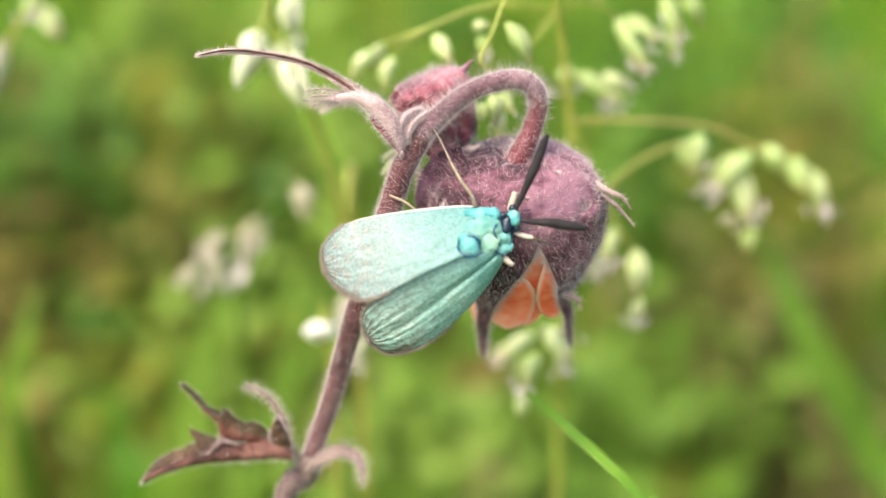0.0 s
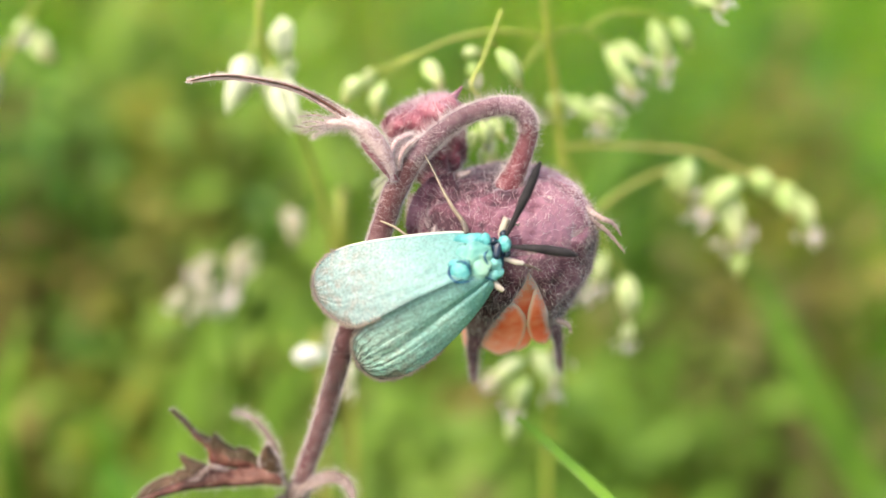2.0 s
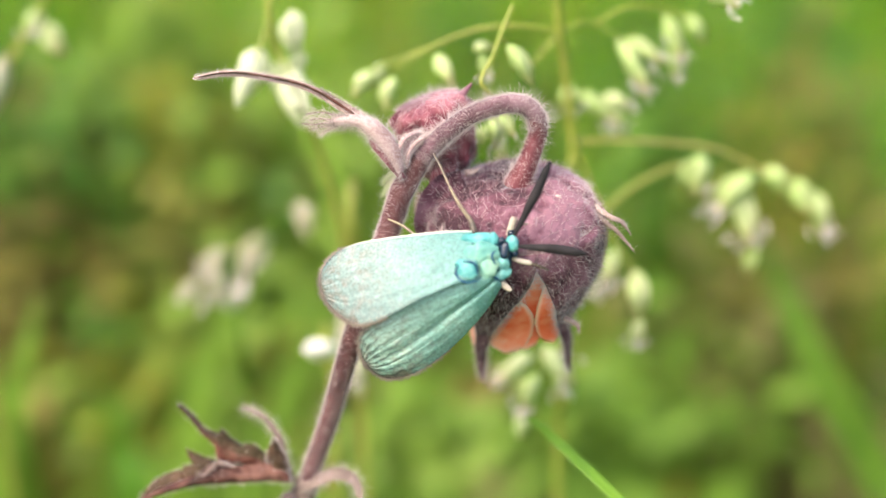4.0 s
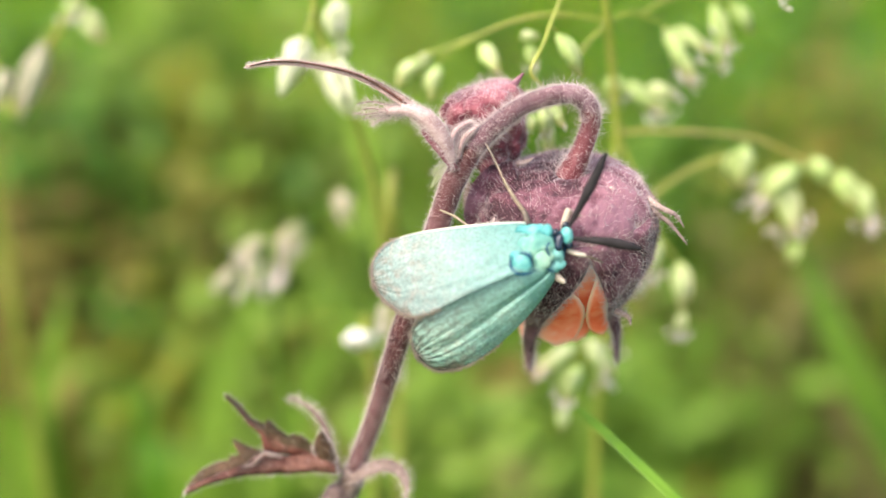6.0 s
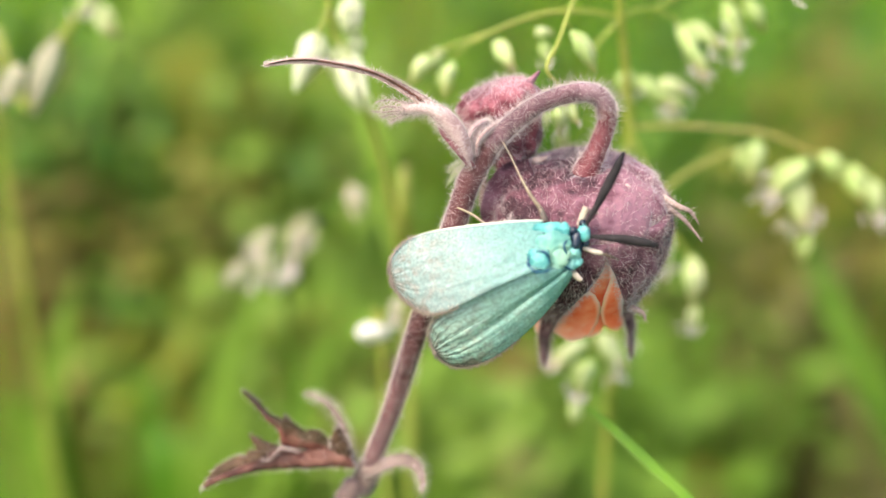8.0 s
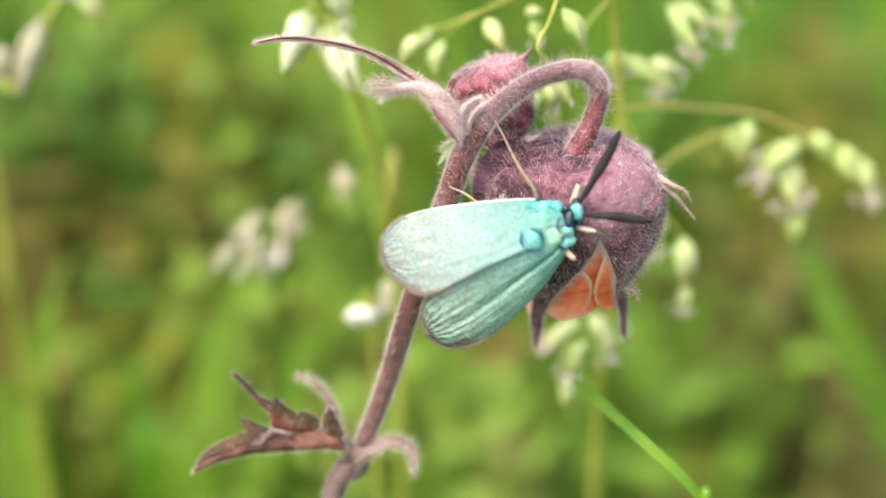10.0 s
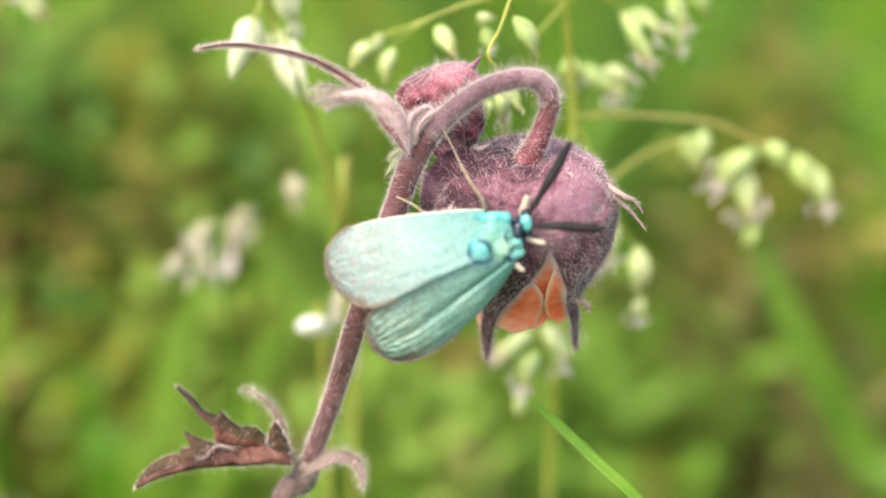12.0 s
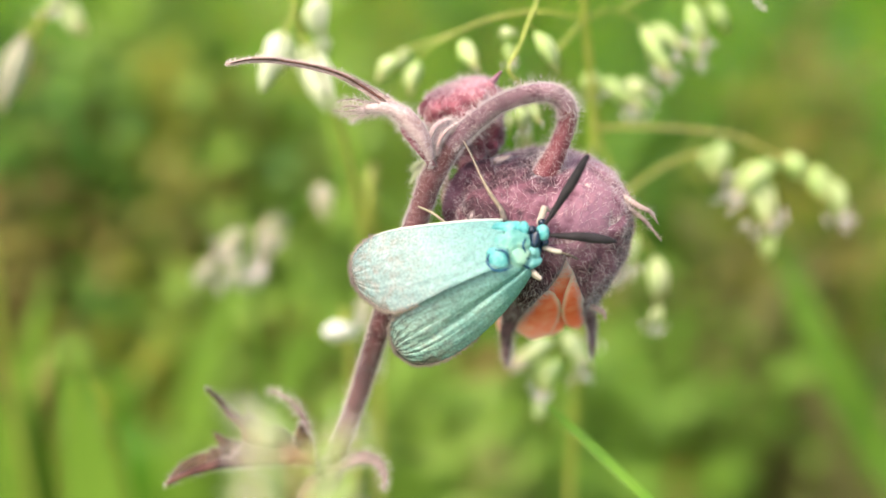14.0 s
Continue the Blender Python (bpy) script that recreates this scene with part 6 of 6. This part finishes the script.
herb((-106.96, -47.62, -200.00), 13, 20, 10, M_LIME, "low meadow herb with pale green rounded leaves")
herb((-99.37, 32.88, -190.00), 20, 22, 12, M_SHADY, "low meadow herb with dark green leaves")
herb((-91.44, 24.91, -200.00), 20, 22, 10, M_SHADY, "low meadow herb with dark green leaves")
herb((-39.31, 6.23, -205.00), 20, 22, 14, M_LIME, "low meadow herb with pale green rounded leaves")
herb((-59.30, 16.83, -205.00), 20, 22, 12, M_LIME, "low meadow herb with pale green rounded leaves")
herb((-58.94, -29.26, -190.00), 20, 24, 14, M_LIME, "low meadow herb with pale green rounded leaves")
herb((-64.59, -26.52, -182.00), 16, 14, 8, M_OCHRE, "low meadow herb with yellowing leaves")
herb((-98.20, 2.32, -185.00), 20, 26, 12, M_BROWN, "withered brown meadow herb")
herb((-80.24, -4.32, -188.00), 20, 24, 10, M_BROWN, "withered brown meadow herb")
herb((53.33, 26.63, -210.00), 20, 22, 12, M_SHADY, "low meadow herb with dark green leaves")
herb((68.92, 38.27, -230.00), 20, 22, 10, M_SHADY, "low meadow herb with dark green leaves")
herb((94.54, 40.25, -210.00), 20, 24, 12, M_BROWN, "withered brown meadow herb")
herb((94.45, 11.50, -205.00), 20, 24, 10, M_BROWN, "withered brown meadow herb")
herb((66.55, -5.45, -205.00), 16, 18, 8, M_TAN, "withered tan meadow herb")
herb((21.00, -72.99, -195.00), 20, 24, 14, M_MID, "low meadow herb with fresh green leaves")
herb((44.56, -71.80, -195.00), 20, 24, 12, M_MID, "low meadow herb with fresh green leaves")
herb((50.19, -65.55, -180.00), 14, 14, 7, M_RUST, "rust-brown withered dock leaves")
herb((97.00, -49.03, -190.00), 18, 18, 8, M_TAN, "withered tan meadow herb")
herb((-36.24, -31.61, -182.00), 20, 24, 14, M_LIME, "low meadow herb with pale green rounded leaves")
herb((55.88, -34.47, -200.00), 20, 26, 14, M_MID, "low meadow herb with fresh green leaves")
herb((47.63, -48.37, -200.00), 20, 26, 14, M_MID, "low meadow herb with fresh green leaves")
herb((-30.34, -30.91, -176.00), 14, 14, 8, M_RUST, "rust-brown withered dock leaves")
herb((1.80, -38.99, -185.00), 16, 18, 8, M_RUST, "rust-brown withered dock leaves")
herb((-103.47, -19.01, -185.00), 14, 14, 6, M_RUST, "rust-brown withered dock leaves")
herb((-71.35, -27.67, -180.00), 16, 16, 7, M_OCHRE, "low meadow herb with yellowing leaves")
herb((76.54, -14.75, -195.00), 16, 18, 7, M_TAN, "withered tan meadow herb")
herb((-94.53, 7.58, -182.00), 14, 14, 6, M_RUST, "rust-brown withered dock leaves")
herb((-55.50, 33.00, -185.00), 18, 18, 6, M_OCHRE, "low meadow herb with yellowing leaves")
herb((72.29, 16.80, -200.00), 16, 20, 7, M_OCHRE, "low meadow herb with yellowing leaves")
herb((6.64, 59.92, -240.00), 20, 24, 12, M_SHADY, "low meadow herb with dark green leaves")
herb((42.18, 52.80, -235.00), 20, 24, 12, M_SHADY, "low meadow herb with dark green leaves")
herb((95.55, 64.83, -250.00), 20, 26, 12, M_SHADY, "low meadow herb with dark green leaves")
herb((-119.85, 58.92, -225.00), 20, 22, 10, M_SHADY, "low meadow herb with dark green leaves")
herb((-97.91, 27.81, -180.00), 18, 18, 9, M_SHADY, "low meadow herb with dark green leaves")
herb((-80.18, 46.08, -192.00), 18, 13, 7, M_LIME, "low meadow herb with pale green rounded leaves")
herb((-81.62, 32.21, -190.00), 18, 13, 7, M_LIME, "low meadow herb with pale green rounded leaves")
herb((-74.93, 19.89, -188.00), 18, 13, 7, M_LIME, "low meadow herb with pale green rounded leaves")
herb((-69.95, 52.06, -195.00), 18, 13, 6, M_LIME, "low meadow herb with pale green rounded leaves")
herb((-59.28, 27.58, -184.00), 16, 14, 6, M_OCHRE, "low meadow herb with yellowing leaves")
herb((-11.21, -39.77, -178.00), 20, 22, 14, M_LIME, "low meadow herb with pale green rounded leaves")
herb((4.17, -45.37, -172.00), 20, 22, 14, M_LIME, "low meadow herb with pale green rounded leaves")
herb((-17.39, -57.98, -172.00), 20, 24, 14, M_LIME, "low meadow herb with pale green rounded leaves")
herb((-3.48, -65.29, -170.00), 20, 24, 14, M_MID, "low meadow herb with fresh green leaves")
herb((11.91, -64.28, -176.00), 20, 24, 14, M_LIME, "low meadow herb with pale green rounded leaves")
herb((16.03, -42.86, -180.00), 20, 22, 12, M_MID, "low meadow herb with fresh green leaves")
herb((-52.30, -40.52, -185.00), 20, 22, 12, M_LIME, "low meadow herb with pale green rounded leaves")
herb((8.82, -49.50, -160.00), 10, 9, 4, M_TAN, "withered tan meadow herb")
herb((-47.52, -68.16, -178.00), 20, 22, 12, M_LIME, "low meadow herb with pale green rounded leaves")
seeded = random.Random(3)
meadow("meadow_grass_tufts", M_MEADOW, "dense green meadow grass", 13000, 0.17, 0.009, seeded)
herb_leaves("meadow_herbs", M_HERB, "low broad leaves of meadow herbs among the grass", 9000, 0.018, seeded)
meadow("grass_litter", M_LITTER, "dry brown grass litter between the tufts", 5000, 0.12, 0.004, seeded, lying=0.6)
meadow("meadow_grass_round", M_MEADOW, "dense green meadow grass around", 60000, 0.15, 0.013, seeded, near=0.3, far=6.5, wedge=False, crowd=0.65)


def motions():
    """The antennae stir and the seed head near the lens sways."""
    def turned(ob, rows):
        base = ob.matrix_basis.copy()
        axis = way((0, 0, 1))
        walk(ob, [(t, base @ Matrix.Rotation(radians(a), 4, axis)) for t, a in rows])

    turned(horn_up, [(0, 0), (1.5, -1.5), (2.7, -2), (5, -3), (7, -2.5), (8.2, -3.5), (10.5, -6), (12.5, -6.5), (14, -7.5)])
    turned(horn_side, [(0, 0), (1, -0.5), (2.7, 0), (5, 1.2), (6, -1), (6.5, -1.8), (8, 0), (11, 2.6), (12, 4.2), (14, 2.6)])
    root = shoot.matrix_basis.copy()
    walk(shoot, [(t, Matrix.Translation(AXES @ Vector((du, dv, 0)) * 0.001) @ root) for t, du, dv in
                 [(0, 0.23, 0.53), (0.5, 0.3, 0.59), (1, 0.23, 0.6), (1.5, 0.32, 0.56), (2, 0.24, 0.59), (2.5, 0.43, 0.73), (4.8, 0.6, 0.25), (5, 0.39, 0.32), (5.5, 0.72, 0.18), (6, 0.67, 0.48), (6.5, 0.56, 0.55), (7, 0.71, 0.55), (7.5, 0.82, 0.32), (8, 0.36, 0.1), (10.5, -0.07, 0.86), (11, 0.19, 0.67), (11.5, -0.6, 0.88), (12, 0.17, 0.19), (12.5, 0.19, -0.05), (13, 0.28, -0.07), (13.5, 0.34, 0.43), (14, 0.22, -0.02)]])
    place = straw.matrix_basis.copy()
    walk(straw, [(t, Matrix.Translation(AXES @ Vector((du, dv, 0)) * 0.001) @ place) for t, du, dv in
                 [(0, 2, 0), (1.5, -0.3, 0), (1.8, -1.4, 1.3), (2.0, 0.9, 0.3), (2.2, 0.5, -0.1), (2.6, 1.5, 0), (8.2, 2, 0), (10.2, -4, 1.5), (10.5, -5.8, 1.7), (10.9, 0, 0), (13, 0, 0), (13.5, 0.5, 0), (14, 1, 0)]])
    base = front.matrix_basis.copy()
    walk(front, [(t, Matrix.Translation(AXES @ Vector((du, dv, 0)) * 0.001) @ base) for t, du, dv in
                 [(0, 0, -8), (2.7, 0, -8), (7.2, -12.1, -0.9), (7.5, -4.8, 0.9), (7.6, -1.3, 1.8), (7.7, -1.3, 1.4), (7.9, -6.1, -2.9), (8.2, -4, -8), (10.1, -4, -6), (10.3, -10.7, -2.0), (10.5, -3.0, 5.3), (10.7, -3.2, 3.2), (11, -1.2, 3.2), (11.4, -2.1, -0.9), (11.8, -3, -8), (12.1, 0.7, -0.6), (12.2, 1.0, -0.2), (12.5, -0.7, -5.7), (12.8, 0.1, 3.2), (13, -2.7, -2.4), (13.5, -4, -7), (13.9, 3.5, -2.8), (14, 10.0, 2.1)]])


motions()
